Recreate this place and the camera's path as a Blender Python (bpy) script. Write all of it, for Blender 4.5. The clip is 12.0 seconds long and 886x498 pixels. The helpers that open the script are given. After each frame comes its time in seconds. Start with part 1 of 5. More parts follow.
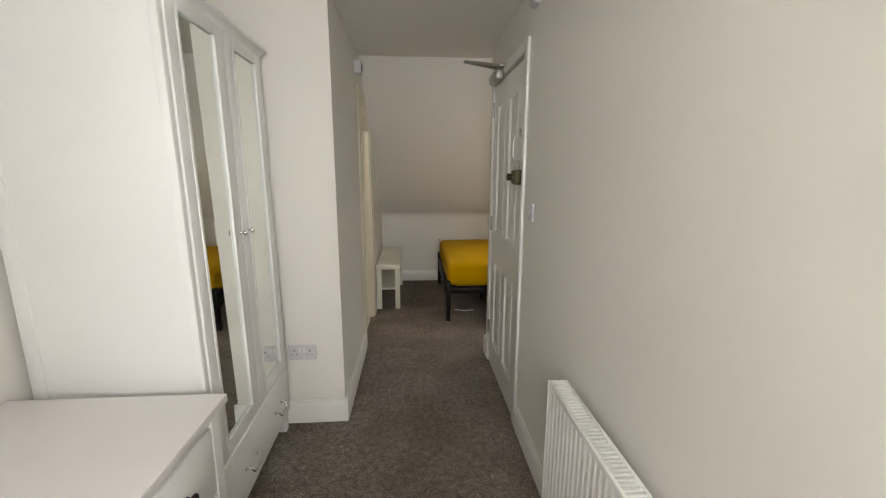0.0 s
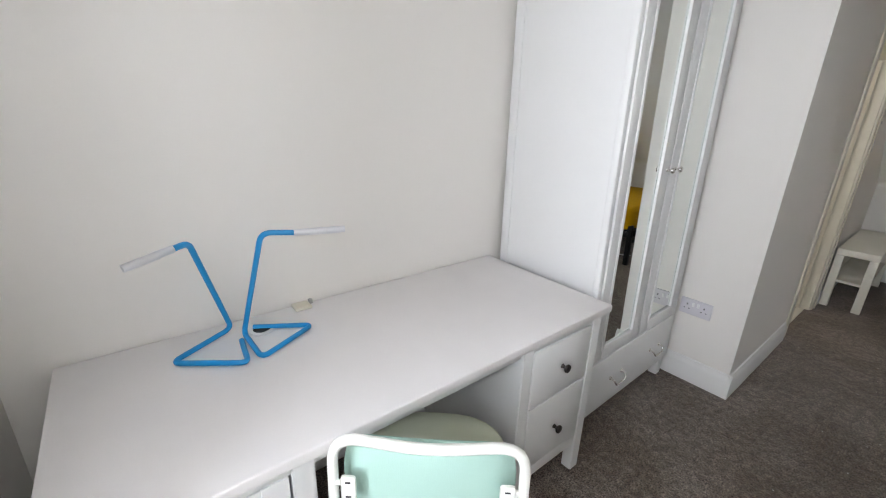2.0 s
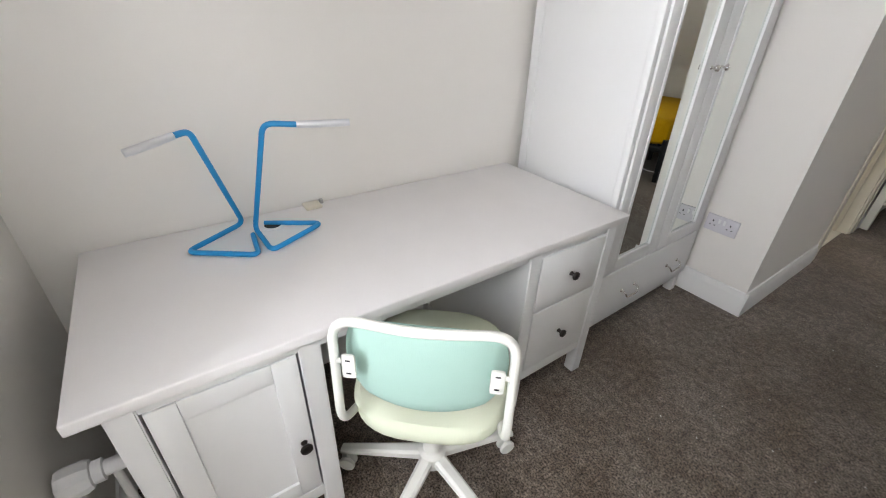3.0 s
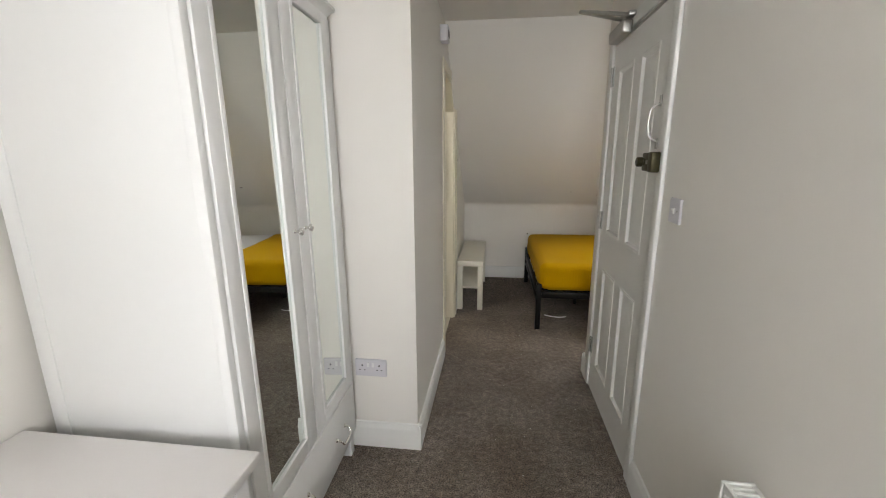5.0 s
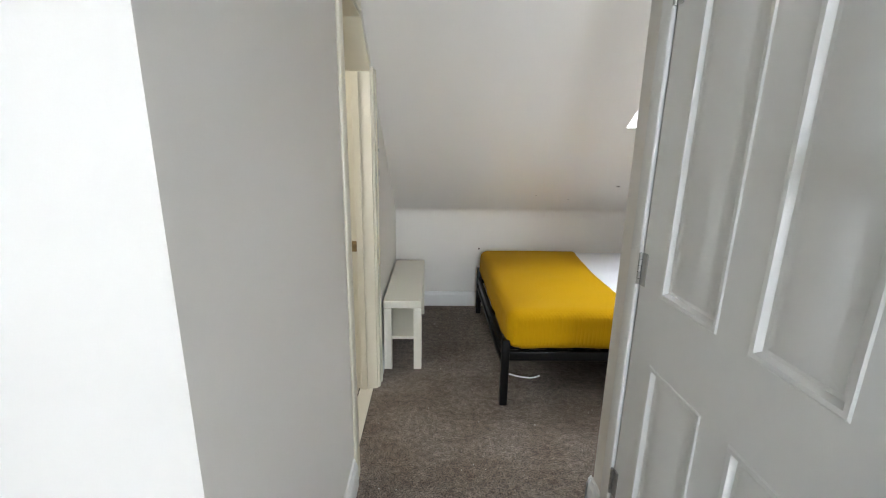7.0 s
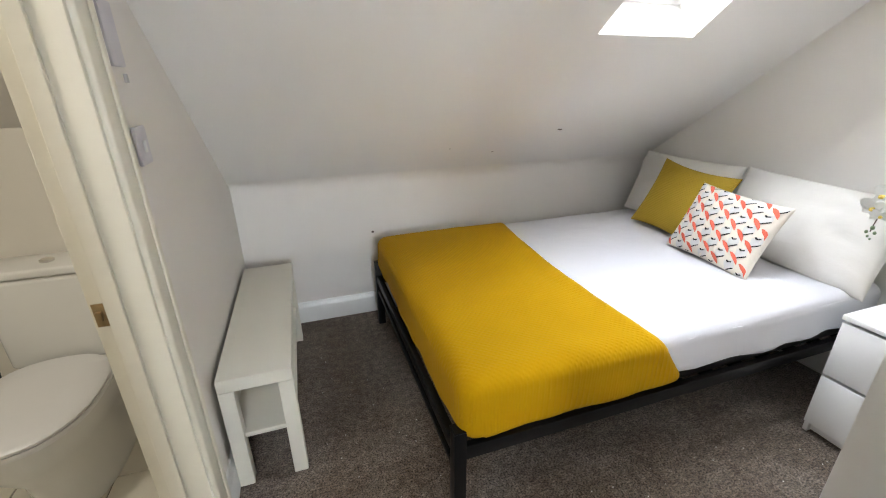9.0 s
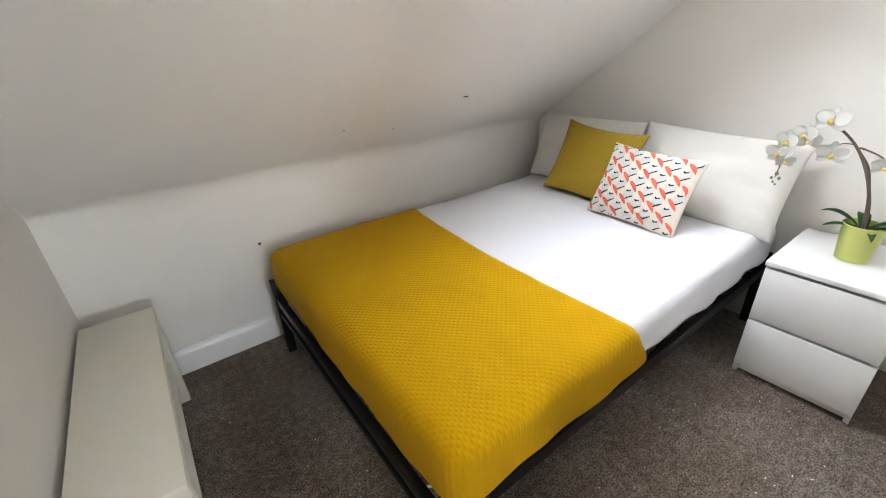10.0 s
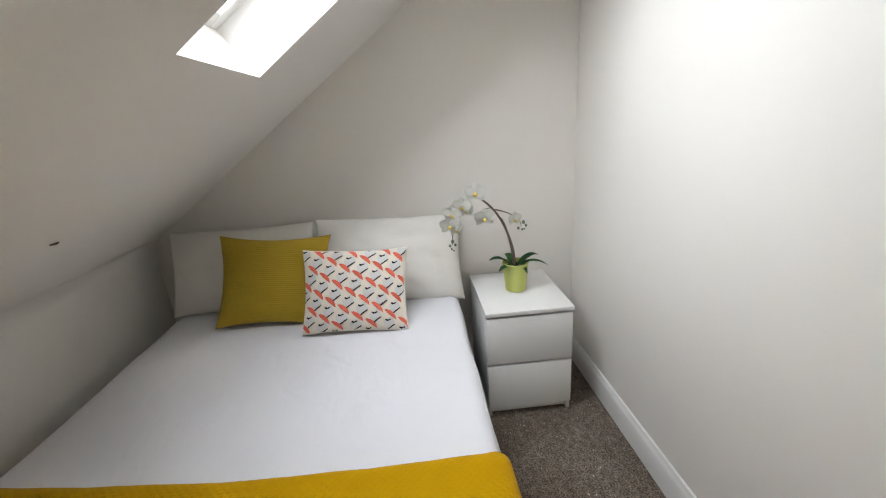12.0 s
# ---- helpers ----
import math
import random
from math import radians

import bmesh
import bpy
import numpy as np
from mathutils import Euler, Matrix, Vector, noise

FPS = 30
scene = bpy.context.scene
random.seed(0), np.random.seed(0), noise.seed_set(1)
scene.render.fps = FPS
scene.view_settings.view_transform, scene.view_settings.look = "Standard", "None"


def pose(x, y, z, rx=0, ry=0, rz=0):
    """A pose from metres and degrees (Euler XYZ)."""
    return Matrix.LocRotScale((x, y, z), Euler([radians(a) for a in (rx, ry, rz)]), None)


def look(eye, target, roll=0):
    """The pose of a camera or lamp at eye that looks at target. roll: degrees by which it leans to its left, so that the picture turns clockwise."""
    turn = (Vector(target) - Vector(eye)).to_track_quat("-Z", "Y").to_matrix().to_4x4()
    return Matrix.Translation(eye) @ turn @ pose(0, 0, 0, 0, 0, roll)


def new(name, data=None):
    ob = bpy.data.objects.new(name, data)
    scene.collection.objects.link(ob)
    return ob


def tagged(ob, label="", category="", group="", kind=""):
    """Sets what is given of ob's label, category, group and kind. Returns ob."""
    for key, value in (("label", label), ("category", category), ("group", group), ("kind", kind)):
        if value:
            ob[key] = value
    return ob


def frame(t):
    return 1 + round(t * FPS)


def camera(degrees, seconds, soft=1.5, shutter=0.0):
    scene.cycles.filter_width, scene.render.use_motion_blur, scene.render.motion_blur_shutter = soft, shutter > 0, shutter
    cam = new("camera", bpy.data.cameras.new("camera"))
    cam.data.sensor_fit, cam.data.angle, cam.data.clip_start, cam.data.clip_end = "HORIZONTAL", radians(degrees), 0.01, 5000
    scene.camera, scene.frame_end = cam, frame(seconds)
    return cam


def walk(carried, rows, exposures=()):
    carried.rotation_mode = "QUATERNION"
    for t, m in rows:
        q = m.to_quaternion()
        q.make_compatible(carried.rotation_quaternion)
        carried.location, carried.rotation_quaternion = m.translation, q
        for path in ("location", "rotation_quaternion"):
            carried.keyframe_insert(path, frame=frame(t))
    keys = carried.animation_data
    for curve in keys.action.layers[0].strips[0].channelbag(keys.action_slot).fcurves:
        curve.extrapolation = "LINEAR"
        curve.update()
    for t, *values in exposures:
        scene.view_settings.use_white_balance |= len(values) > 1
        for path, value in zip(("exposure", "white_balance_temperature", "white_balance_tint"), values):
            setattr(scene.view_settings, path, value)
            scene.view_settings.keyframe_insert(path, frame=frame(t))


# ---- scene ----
cam = camera(94.2, 12.0, soft=1.1)
PATH = [
    (0, (0.507, 0.567, 1.441), (0.65, 2.526, 1.062), 0.2),
    (0.5, (0.569, 0.536, 1.447), (0.15, 2.466, 1.132), 0.3),
    (1, (0.596, 0.498, 1.455), (-0.363, 2.23, 1.175), 0.3),
    (1.5, (0.599, 0.472, 1.443), (-0.742, 1.911, 1.081), 0.9),
    (2, (0.584, 0.468, 1.406), (-0.893, 1.652, 0.758), 1.7),
    (2.5, (0.595, 0.486, 1.378), (-0.858, 1.464, 0.411), 1.9),
    (2.8, (0.605, 0.505, 1.362), (-0.811, 1.436, 0.303), 1.9),
    (3, (0.61, 0.511, 1.35), (-0.797, 1.511, 0.339), 2.0),
    (3.5, (0.628, 0.555, 1.369), (-0.656, 1.946, 0.723), 1.2),
    (3.7, (0.635, 0.584, 1.393), (-0.513, 2.13, 0.85), 0.7),
    (5.3, (0.434, 1.196, 1.438), (0.242, 3.137, 0.996), 0.0),
    (5.5, (0.461, 1.331, 1.447), (0.247, 3.27, 1.002), 0.5),
    (6, (0.48, 1.639, 1.441), (0.315, 3.573, 0.962), 0.5),
    (6.5, (0.425, 1.968, 1.425), (0.424, 3.905, 0.926), 0.2),
    (7, (0.427, 2.288, 1.415), (0.479, 4.229, 0.937), 0.9),
    (7.1, (0.445, 2.354, 1.415), (0.494, 4.297, 0.945), 1.2),
    (8.8, (0.459, 3.361, 1.377), (0.982, 5.161, 0.682), -0.2),
    (9, (0.489, 3.451, 1.37), (1.082, 5.214, 0.635), -0.6),
    (9.5, (0.506, 3.623, 1.372), (1.307, 5.253, 0.535), -1.7),
    (10, (0.501, 3.844, 1.369), (1.546, 5.302, 0.485), -2.9),
    (10.5, (0.481, 4.052, 1.38), (1.782, 5.263, 0.463), -3.7),
    (11, (0.575, 4.236, 1.393), (2.084, 5.174, 0.479), -4.4),
    (11.5, (0.655, 4.328, 1.402), (2.398, 4.905, 0.609), -4.2),
    (11.8, (0.679, 4.445, 1.379), (2.555, 4.63, 0.711), -4.4),
    (12, (0.716, 4.511, 1.404), (2.616, 4.396, 0.79), -3.9),
]
EXPOSURES = [
    (0, -0.06, 7300, 14), (0.5, -0.04, 6750, 13), (1, -0.03, 6600, 14), (1.5, 0.0, 6400, 15), (3, 0.0, 6600, 16), (3.5, 0.0, 7050, 16), (3.7, 0.02, 7050, 15), (5.5, 0.22, 6850, 14),
    (6.4, 0.5, 6600, 13), (7, 0.78, 6200, 12), (9, 0.87, 6300, 14), (10.5, 0.77, 6450, 14), (12, 0.12, 6500, 13),
]
walk(cam, [(t, look(eye, target, roll)) for t, eye, target, roll in PATH], EXPOSURES)

# ---- world and light ----
world = bpy.data.worlds.new("world")
scene.world = world
world.use_nodes = True
wn = world.node_tree.nodes
sky = wn.new("ShaderNodeTexSky")
sky.sky_type, sky.sun_disc = "NISHITA", False
sky.sun_elevation, sky.sun_rotation = radians(50), radians(200)
wn["Background"].inputs["Strength"].default_value = 0.12
world.node_tree.links.new(sky.outputs["Color"], wn["Background"].inputs["Color"])

sun = new("sun", bpy.data.lights.new("sun", "SUN"))
sun.data.energy, sun.data.angle, sun.data.color = 0.6, radians(12), (1.0, 0.96, 0.9)
sun.matrix_world = look((0, 0, 6), (0.7, 2.0, 2.6))


def area_lamp(name, eye, target, w, h, watts, color):
    ob = new(name, bpy.data.lights.new(name, "AREA"))
    ob.data.shape, ob.data.size, ob.data.size_y = "RECTANGLE", w, h
    ob.data.energy, ob.data.color = watts, color
    ob.matrix_world = look(eye, target)
    return ob


# plan of the place
XW, XE = -0.74, 1.082        # desk wall, entrance-door wall
YS, YWIN = 0.145, -0.75      # wall beside the desk, window wall
XR = 0.12                   # edge of the window recess
YP, XC = 2.785, 0.103          # pillar face, passage wall
YJ0, YJ1 = 3.83, 4.53       # bathroom doorway
YN = 5.865                    # knee wall behind the bed
XH, YB = 2.85, 3.658         # head wall, bedroom side wall
ZC, ZK = 2.29, 0.876         # ceiling, top of knee wall
TAN = 0.739                  # pitch of the roof slope
TH = math.atan(TAN)
VC = (ZC - ZK) / math.sin(TH)


def slope_z(y):
    return ZK + (YN - y) * TAN


def slope_pt(u, v, w):
    """u along x, v up the slope from the knee wall, w outwards."""
    return Vector((u, YN - v * math.cos(TH) + w * math.sin(TH), ZK + v * math.sin(TH) + w * math.cos(TH)))


SKY = (1.636, 2.114, 1.137, 2.0)   # u0, u1, v0, v1 of the roof window opening
area_lamp("window_daylight", (0.60, YWIN - 0.16, 1.62), (0.42, 2.0, 0.65), 0.78, 0.95, 39, (0.86, 0.94, 1.0))
# added fill from the east, brightening the desk wall
area_lamp("side_fill_light", (XE + 0.17, -0.13, 1.86), (-0.6, 0.9, 1.0), 0.85, 0.52, 11, (0.86, 0.94, 1.0))
c0 = slope_pt((SKY[0] + SKY[1]) / 2, (SKY[2] + SKY[3]) / 2, 0.34)
c1 = slope_pt((SKY[0] + SKY[1]) / 2, (SKY[2] + SKY[3]) / 2, 0.0)
area_lamp("roof_window_daylight", c0, c1, 0.62, 1.05, 22, (0.88, 0.95, 1.0))
# added warm fill, no fitting known; keeps the bathroom from going black
area_lamp("bathroom_fill_light", (-0.6, 4.0, 2.25), (-0.6, 4.1, 0), 0.3, 0.3, 11.5, (1.0, 0.95, 0.80))

# ---- materials ----


def material(name, color, rough=0.6, var=0.04, scale=6.0, bump=0.05, bscale=120.0, metal=0.0, spec=0.5, island=0.0):
    """Paint-like surface: two scales of tone, fine relief."""
    m = bpy.data.materials.new(name)
    m.use_nodes = True
    n, l = m.node_tree.nodes, m.node_tree.links
    b = n["Principled BSDF"]
    co = n.new("ShaderNodeTexCoord")
    big = n.new("ShaderNodeTexNoise")
    big.inputs["Scale"].default_value, big.inputs["Detail"].default_value = scale, 4
    fine = n.new("ShaderNodeTexNoise")
    fine.inputs["Scale"].default_value, fine.inputs["Detail"].default_value = bscale, 3
    l.new(co.outputs["Object"], big.inputs["Vector"])
    l.new(co.outputs["Object"], fine.inputs["Vector"])
    mix = n.new("ShaderNodeMix")
    mix.data_type, mix.blend_type = "RGBA", "MIX"
    lo = [max(0, c * (1 - 2 * var)) for c in color]
    hi = [min(1, c * (1 + var)) for c in color]
    mix.inputs["A"].default_value, mix.inputs["B"].default_value = (*lo, 1), (*hi, 1)
    add = n.new("ShaderNodeMath")
    add.operation = "MULTIPLY_ADD"
    add.inputs[1].default_value, add.inputs[2].default_value = 0.35, 0.0
    l.new(fine.outputs["Fac"], add.inputs[0])
    add2 = n.new("ShaderNodeMath")
    add2.operation = "MULTIPLY_ADD"
    add2.inputs[1].default_value = 0.65
    l.new(big.outputs["Fac"], add2.inputs[0])
    l.new(add.outputs[0], add2.inputs[2])
    l.new(add2.outputs[0], mix.inputs["Factor"])
    l.new(mix.outputs["Result"], b.inputs["Base Color"])
    bp = n.new("ShaderNodeBump")
    bp.inputs["Strength"].default_value, bp.inputs["Distance"].default_value = bump, 0.002
    l.new(fine.outputs["Fac"], bp.inputs["Height"])
    l.new(bp.outputs["Normal"], b.inputs["Normal"])
    b.inputs["Roughness"].default_value, b.inputs["Metallic"].default_value = rough, metal
    b.inputs["Specular IOR Level"].default_value = spec
    return m


def carpet_material():
    m = bpy.data.materials.new("carpet")
    m.use_nodes = True
    n, l = m.node_tree.nodes, m.node_tree.links
    b = n["Principled BSDF"]
    co = n.new("ShaderNodeTexCoord")
    tex = []
    for s, d in ((150.0, 3), (34.0, 6), (2.8, 6)):
        t = n.new("ShaderNodeTexNoise")
        t.inputs["Scale"].default_value, t.inputs["Detail"].default_value, t.inputs["Roughness"].default_value = s, d, 0.65
        l.new(co.outputs["Object"], t.inputs["Vector"])
        tex.append(t)
    r1 = n.new("ShaderNodeValToRGB")
    r1.color_ramp.elements[0].position, r1.color_ramp.elements[0].color = 0.36, (0.065, 0.054, 0.045, 1)
    r1.color_ramp.elements[1].position, r1.color_ramp.elements[1].color = 0.64, (0.53, 0.445, 0.37, 1)
    l.new(tex[0].outputs["Fac"], r1.inputs["Fac"])
    r2 = n.new("ShaderNodeValToRGB")
    r2.color_ramp.elements[0].position, r2.color_ramp.elements[0].color = 0.38, (0.50, 0.47, 0.44, 1)
    r2.color_ramp.elements[1].position, r2.color_ramp.elements[1].color = 0.66, (1.0, 1.0, 1.0, 1)
    l.new(tex[1].outputs["Fac"], r2.inputs["Fac"])
    r3 = n.new("ShaderNodeValToRGB")
    r3.color_ramp.elements[0].position, r3.color_ramp.elements[0].color = 0.40, (0.68, 0.62, 0.56, 1)
    r3.color_ramp.elements[1].position, r3.color_ramp.elements[1].color = 0.65, (1.0, 1.0, 1.0, 1)
    l.new(tex[2].outputs["Fac"], r3.inputs["Fac"])
    last = r1.outputs["Color"]
    for r in (r2, r3):
        mx = n.new("ShaderNodeMix")
        mx.data_type, mx.blend_type = "RGBA", "MULTIPLY"
        mx.inputs["Factor"].default_value = 1.0
        l.new(last, mx.inputs["A"])
        l.new(r.outputs["Color"], mx.inputs["B"])
        last = mx.outputs["Result"]
    l.new(last, b.inputs["Base Color"])
    ad = n.new("ShaderNodeMath")
    ad.operation = "ADD"
    l.new(tex[0].outputs["Fac"], ad.inputs[0])
    l.new(tex[1].outputs["Fac"], ad.inputs[1])
    bp = n.new("ShaderNodeBump")
    bp.inputs["Strength"].default_value, bp.inputs["Distance"].default_value = 0.9, 0.008
    l.new(ad.outputs[0], bp.inputs["Height"])
    l.new(bp.outputs["Normal"], b.inputs["Normal"])
    b.inputs["Roughness"].default_value = 0.95
    b.inputs["Specular IOR Level"].default_value = 0.15
    b.inputs["Sheen Weight"].default_value = 0.15
    return m


def weave_material(name, color, cell, strength, rough=0.85, diagonal=True, dist=0.004, ribs=False):
    """Woven or quilted cloth: a small relief grid, with creases and faded patches."""
    m = material(name, color, rough, 0.08, 3.0, 0.2, 500.0, spec=0.08)
    n, l = m.node_tree.nodes, m.node_tree.links
    b = n["Principled BSDF"]
    co = n.new("ShaderNodeTexCoord")
    mp = n.new("ShaderNodeMapping")
    mp.inputs["Rotation"].default_value = (0, 0, radians(45 if diagonal else 0))
    l.new(co.outputs["Object"], mp.inputs["Vector"])
    fac = []
    for d in ("X", "Y"):
        w = n.new("ShaderNodeTexWave")
        w.bands_direction = d
        w.inputs["Scale"].default_value = 0.314 / cell
        w.inputs["Distortion"].default_value = 0.6
        l.new(mp.outputs["Vector"], w.inputs["Vector"])
        fac.append(w)
    mu = n.new("ShaderNodeMath")
    mu.operation = "MULTIPLY"
    l.new(fac[1 if ribs else 0].outputs["Fac"], mu.inputs[0])
    l.new(fac[1].outputs["Fac"], mu.inputs[1])
    old = [k for k in n if k.type == "BUMP"][0]
    bp = n.new("ShaderNodeBump")
    bp.inputs["Strength"].default_value, bp.inputs["Distance"].default_value = strength, dist
    l.new(mu.outputs[0], bp.inputs["Height"])
    l.new(old.outputs["Normal"], bp.inputs["Normal"])
    l.new(bp.outputs["Normal"], b.inputs["Normal"])
    b.inputs["Sheen Weight"].default_value = 0.03
    return m


def glass_material(name):
    m = bpy.data.materials.new(name)
    m.use_nodes = True
    b = m.node_tree.nodes["Principled BSDF"]
    b.inputs["Transmission Weight"].default_value, b.inputs["Roughness"].default_value = 1.0, 0.0
    b.inputs["IOR"].default_value = 1.05
    return m


WALL = material("wall_paint", (0.83, 0.795, 0.742), 0.55, 0.018, 1.3, 0.10, 260.0, spec=0.35)
CEIL = material("ceiling_paint", (0.82, 0.795, 0.755), 0.8, 0.02, 1.5, 0.10, 200.0, spec=0.2)
GLOSS = material("white_gloss_paint", (0.82, 0.81, 0.78), 0.28, 0.02, 3.0, 0.03, 40.0)
CREAM = material("yellowed_gloss_paint", (0.76, 0.71, 0.58), 0.3, 0.03, 4.0, 0.04, 40.0)
CARPET = carpet_material()
WHITE = material("white_furniture_lacquer", (0.82, 0.815, 0.80), 0.32, 0.015, 4.0, 0.03, 60.0)
DESKTOP = material("worn_white_desktop", (0.83, 0.80, 0.785), 0.38, 0.03, 9.0, 0.05, 300.0)
BENCHW = material("white_foil", (0.82, 0.785, 0.675), 0.4, 0.02, 4.0, 0.03, 80.0)
PLASTIC = material("white_plastic", (0.80, 0.79, 0.78), 0.35, 0.02, 8.0, 0.02, 60.0)
GREYPL = material("aged_lilac_plastic", (0.66, 0.635, 0.66), 0.45, 0.03, 8.0, 0.02, 60.0)
# near-black that paints the shade inside holes, slots and the radiator
DARK = material("hollow_shade_black", (0.02, 0.02, 0.02), 0.7, 0.1)
BLACK = material("black_powder_coat", (0.006, 0.006, 0.006), 0.35, 0.1, 10.0, 0.08, 300.0, spec=0.25)
BRONZE = material("dark_bronze_metal", (0.06, 0.05, 0.045), 0.35, 0.15, 30.0, 0.05, 200.0, metal=0.8)
CHROME = material("chrome", (0.75, 0.73, 0.70), 0.18, 0.03, 20.0, 0.01, 100.0, metal=1.0)
STEEL = material("satin_steel", (0.50, 0.49, 0.47), 0.38, 0.08, 25.0, 0.03, 200.0, metal=1.0)
BRASS = material("aged_brass", (0.06, 0.052, 0.024), 0.36, 0.25, 40.0, 0.08, 150.0, metal=0.7)
WORNBRASS = material("worn_yellow_brass", (0.36, 0.25, 0.12), 0.4, 0.2, 40.0, 0.06, 150.0, metal=0.7)
BLUE = material("blue_enamel", (0.008, 0.28, 0.62), 0.35, 0.03, 8.0, 0.02, 100.0)
ALU = material("brushed_aluminium", (0.78, 0.78, 0.80), 0.3, 0.05, 20.0, 0.03, 250.0, metal=0.9)
MINT = weave_material("mint_fabric", (0.42, 0.61, 0.53), 0.004, 0.08, diagonal=False, dist=0.001)
CREAMFAB = weave_material("pale_mint_seat_fabric", (0.68, 0.71, 0.55), 0.004, 0.08, diagonal=False, dist=0.001)
CHAIRW = material("cream_white_metal", (0.80, 0.79, 0.73), 0.35, 0.02, 10.0, 0.02, 100.0)
MUSTARD = weave_material("mustard_quilt", (0.52, 0.287, 0.0), 0.015, 0.5)
OLIVE = weave_material("ochre_rib_fabric", (0.44, 0.30, 0.035), 0.009, 0.45, diagonal=False, dist=0.006, ribs=True)
SHEET = material("white_cotton", (0.69, 0.685, 0.71), 0.9, 0.03, 3.0, 0.25, 350.0, spec=0.2)
PILLOW = material("off_white_cotton", (0.72, 0.69, 0.64), 0.9, 0.03, 4.0, 0.25, 350.0, spec=0.2)
CANVAS = material("natural_canvas", (0.76, 0.70, 0.60), 0.9, 0.05, 6.0, 0.3, 400.0, spec=0.2)
CORAL = material("coral_print", (0.80, 0.16, 0.10), 0.9, 0.12, 30.0, 0.3, 400.0, spec=0.2)
PGREY = material("grey_print", (0.64, 0.635, 0.61), 0.9, 0.05, 20.0, 0.3, 400.0, spec=0.2)
PBLACK = material("black_print", (0.02, 0.02, 0.022), 0.9, 0.1, 20.0, 0.3, 400.0, spec=0.2)
LIME = material("lime_ceramic", (0.52, 0.56, 0.15), 0.3, 0.04, 6.0, 0.02, 60.0)
SOIL = material("dark_potting_bark", (0.035, 0.025, 0.018), 0.9, 0.4, 60.0, 0.9, 120.0)
LEAF = material("orchid_leaf_green", (0.03, 0.14, 0.03), 0.35, 0.25, 14.0, 0.1, 120.0)
STEM = material("brown_orchid_stem", (0.16, 0.11, 0.09), 0.6, 0.2, 40.0, 0.3, 200.0)
PETAL = material("white_silk_petal", (0.86, 0.85, 0.80), 0.7, 0.03, 30.0, 0.1, 200.0)
YLIP = material("yellow_flower_lip", (0.75, 0.55, 0.12), 0.6, 0.1, 30.0, 0.1, 200.0)
BUD = material("green_grey_bud", (0.18, 0.24, 0.13), 0.5, 0.15, 40.0, 0.05, 200.0)
CERAMIC = material("white_ceramic", (0.83, 0.82, 0.78), 0.1, 0.01, 4.0, 0.0, 40.0)
TILE = material("cream_floor_tile", (0.74, 0.70, 0.60), 0.22, 0.05, 6.0, 0.02, 80.0)
GROUT = material("dark_grout", (0.06, 0.05, 0.045), 0.9, 0.2, 30.0, 0.2, 200.0)
BATHW = material("bathroom_wall_paint", (0.78, 0.74, 0.66), 0.4, 0.02, 2.0, 0.05, 150.0)
CARDB = material("black_brush_plastic", (0.02, 0.02, 0.02), 0.4, 0.1)


def add_creases(m, scale, dist, strength=0.6):
    """Broad soft folds on top of a cloth's own relief."""
    n, l = m.node_tree.nodes, m.node_tree.links
    b = n["Principled BSDF"]
    co, t = n.new("ShaderNodeTexCoord"), n.new("ShaderNodeTexNoise")
    mp = n.new("ShaderNodeMapping")
    mp.inputs["Scale"].default_value = (1.0, 1.4, 1.4)
    t.inputs["Scale"].default_value, t.inputs["Detail"].default_value, t.inputs["Distortion"].default_value = scale, 3, 0.5
    l.new(co.outputs["Object"], mp.inputs["Vector"])
    l.new(mp.outputs["Vector"], t.inputs["Vector"])
    bp = n.new("ShaderNodeBump")
    bp.inputs["Strength"].default_value, bp.inputs["Distance"].default_value = strength, dist
    old = b.inputs["Normal"].links[0].from_socket
    l.new(old, bp.inputs["Normal"])
    l.new(t.outputs["Fac"], bp.inputs["Height"])
    l.new(bp.outputs["Normal"], b.inputs["Normal"])


add_creases(SHEET, 5.5, 0.014, 0.5)
add_creases(PILLOW, 5.0, 0.02, 0.4)
add_creases(MUSTARD, 3.0, 0.012)
add_creases(OLIVE, 6.0, 0.01)
GLASS = glass_material("window_glass")
MIRROR = bpy.data.materials.new("mirror_silver")
MIRROR.use_nodes = True
_b = MIRROR.node_tree.nodes["Principled BSDF"]
_b.inputs["Base Color"].default_value = (0.80, 0.83, 0.80, 1)
_b.inputs["Metallic"].default_value, _b.inputs["Roughness"].default_value = 1.0, 0.015

# ---- mesh helpers ----


def box(bm, x0, x1, y0, y1, z0, z1, bevel=0.0, seg=2, xf=None):
    r = bmesh.ops.create_cube(bm, size=1.0)
    vs = r["verts"]
    for v in vs:
        v.co = Vector((x0 + (v.co.x + 0.5) * (x1 - x0), y0 + (v.co.y + 0.5) * (y1 - y0), z0 + (v.co.z + 0.5) * (z1 - z0)))
    if bevel > 0:
        es = list({e for v in vs for e in v.link_edges})
        out = bmesh.ops.bevel(bm, geom=es, offset=bevel, segments=seg, profile=0.5, affect="EDGES")
        vs = list({v for f in out["faces"] for v in f.verts} | {v for v in vs if v.is_valid})
    if xf:
        for v in vs:
            v.co = xf @ v.co
    return vs


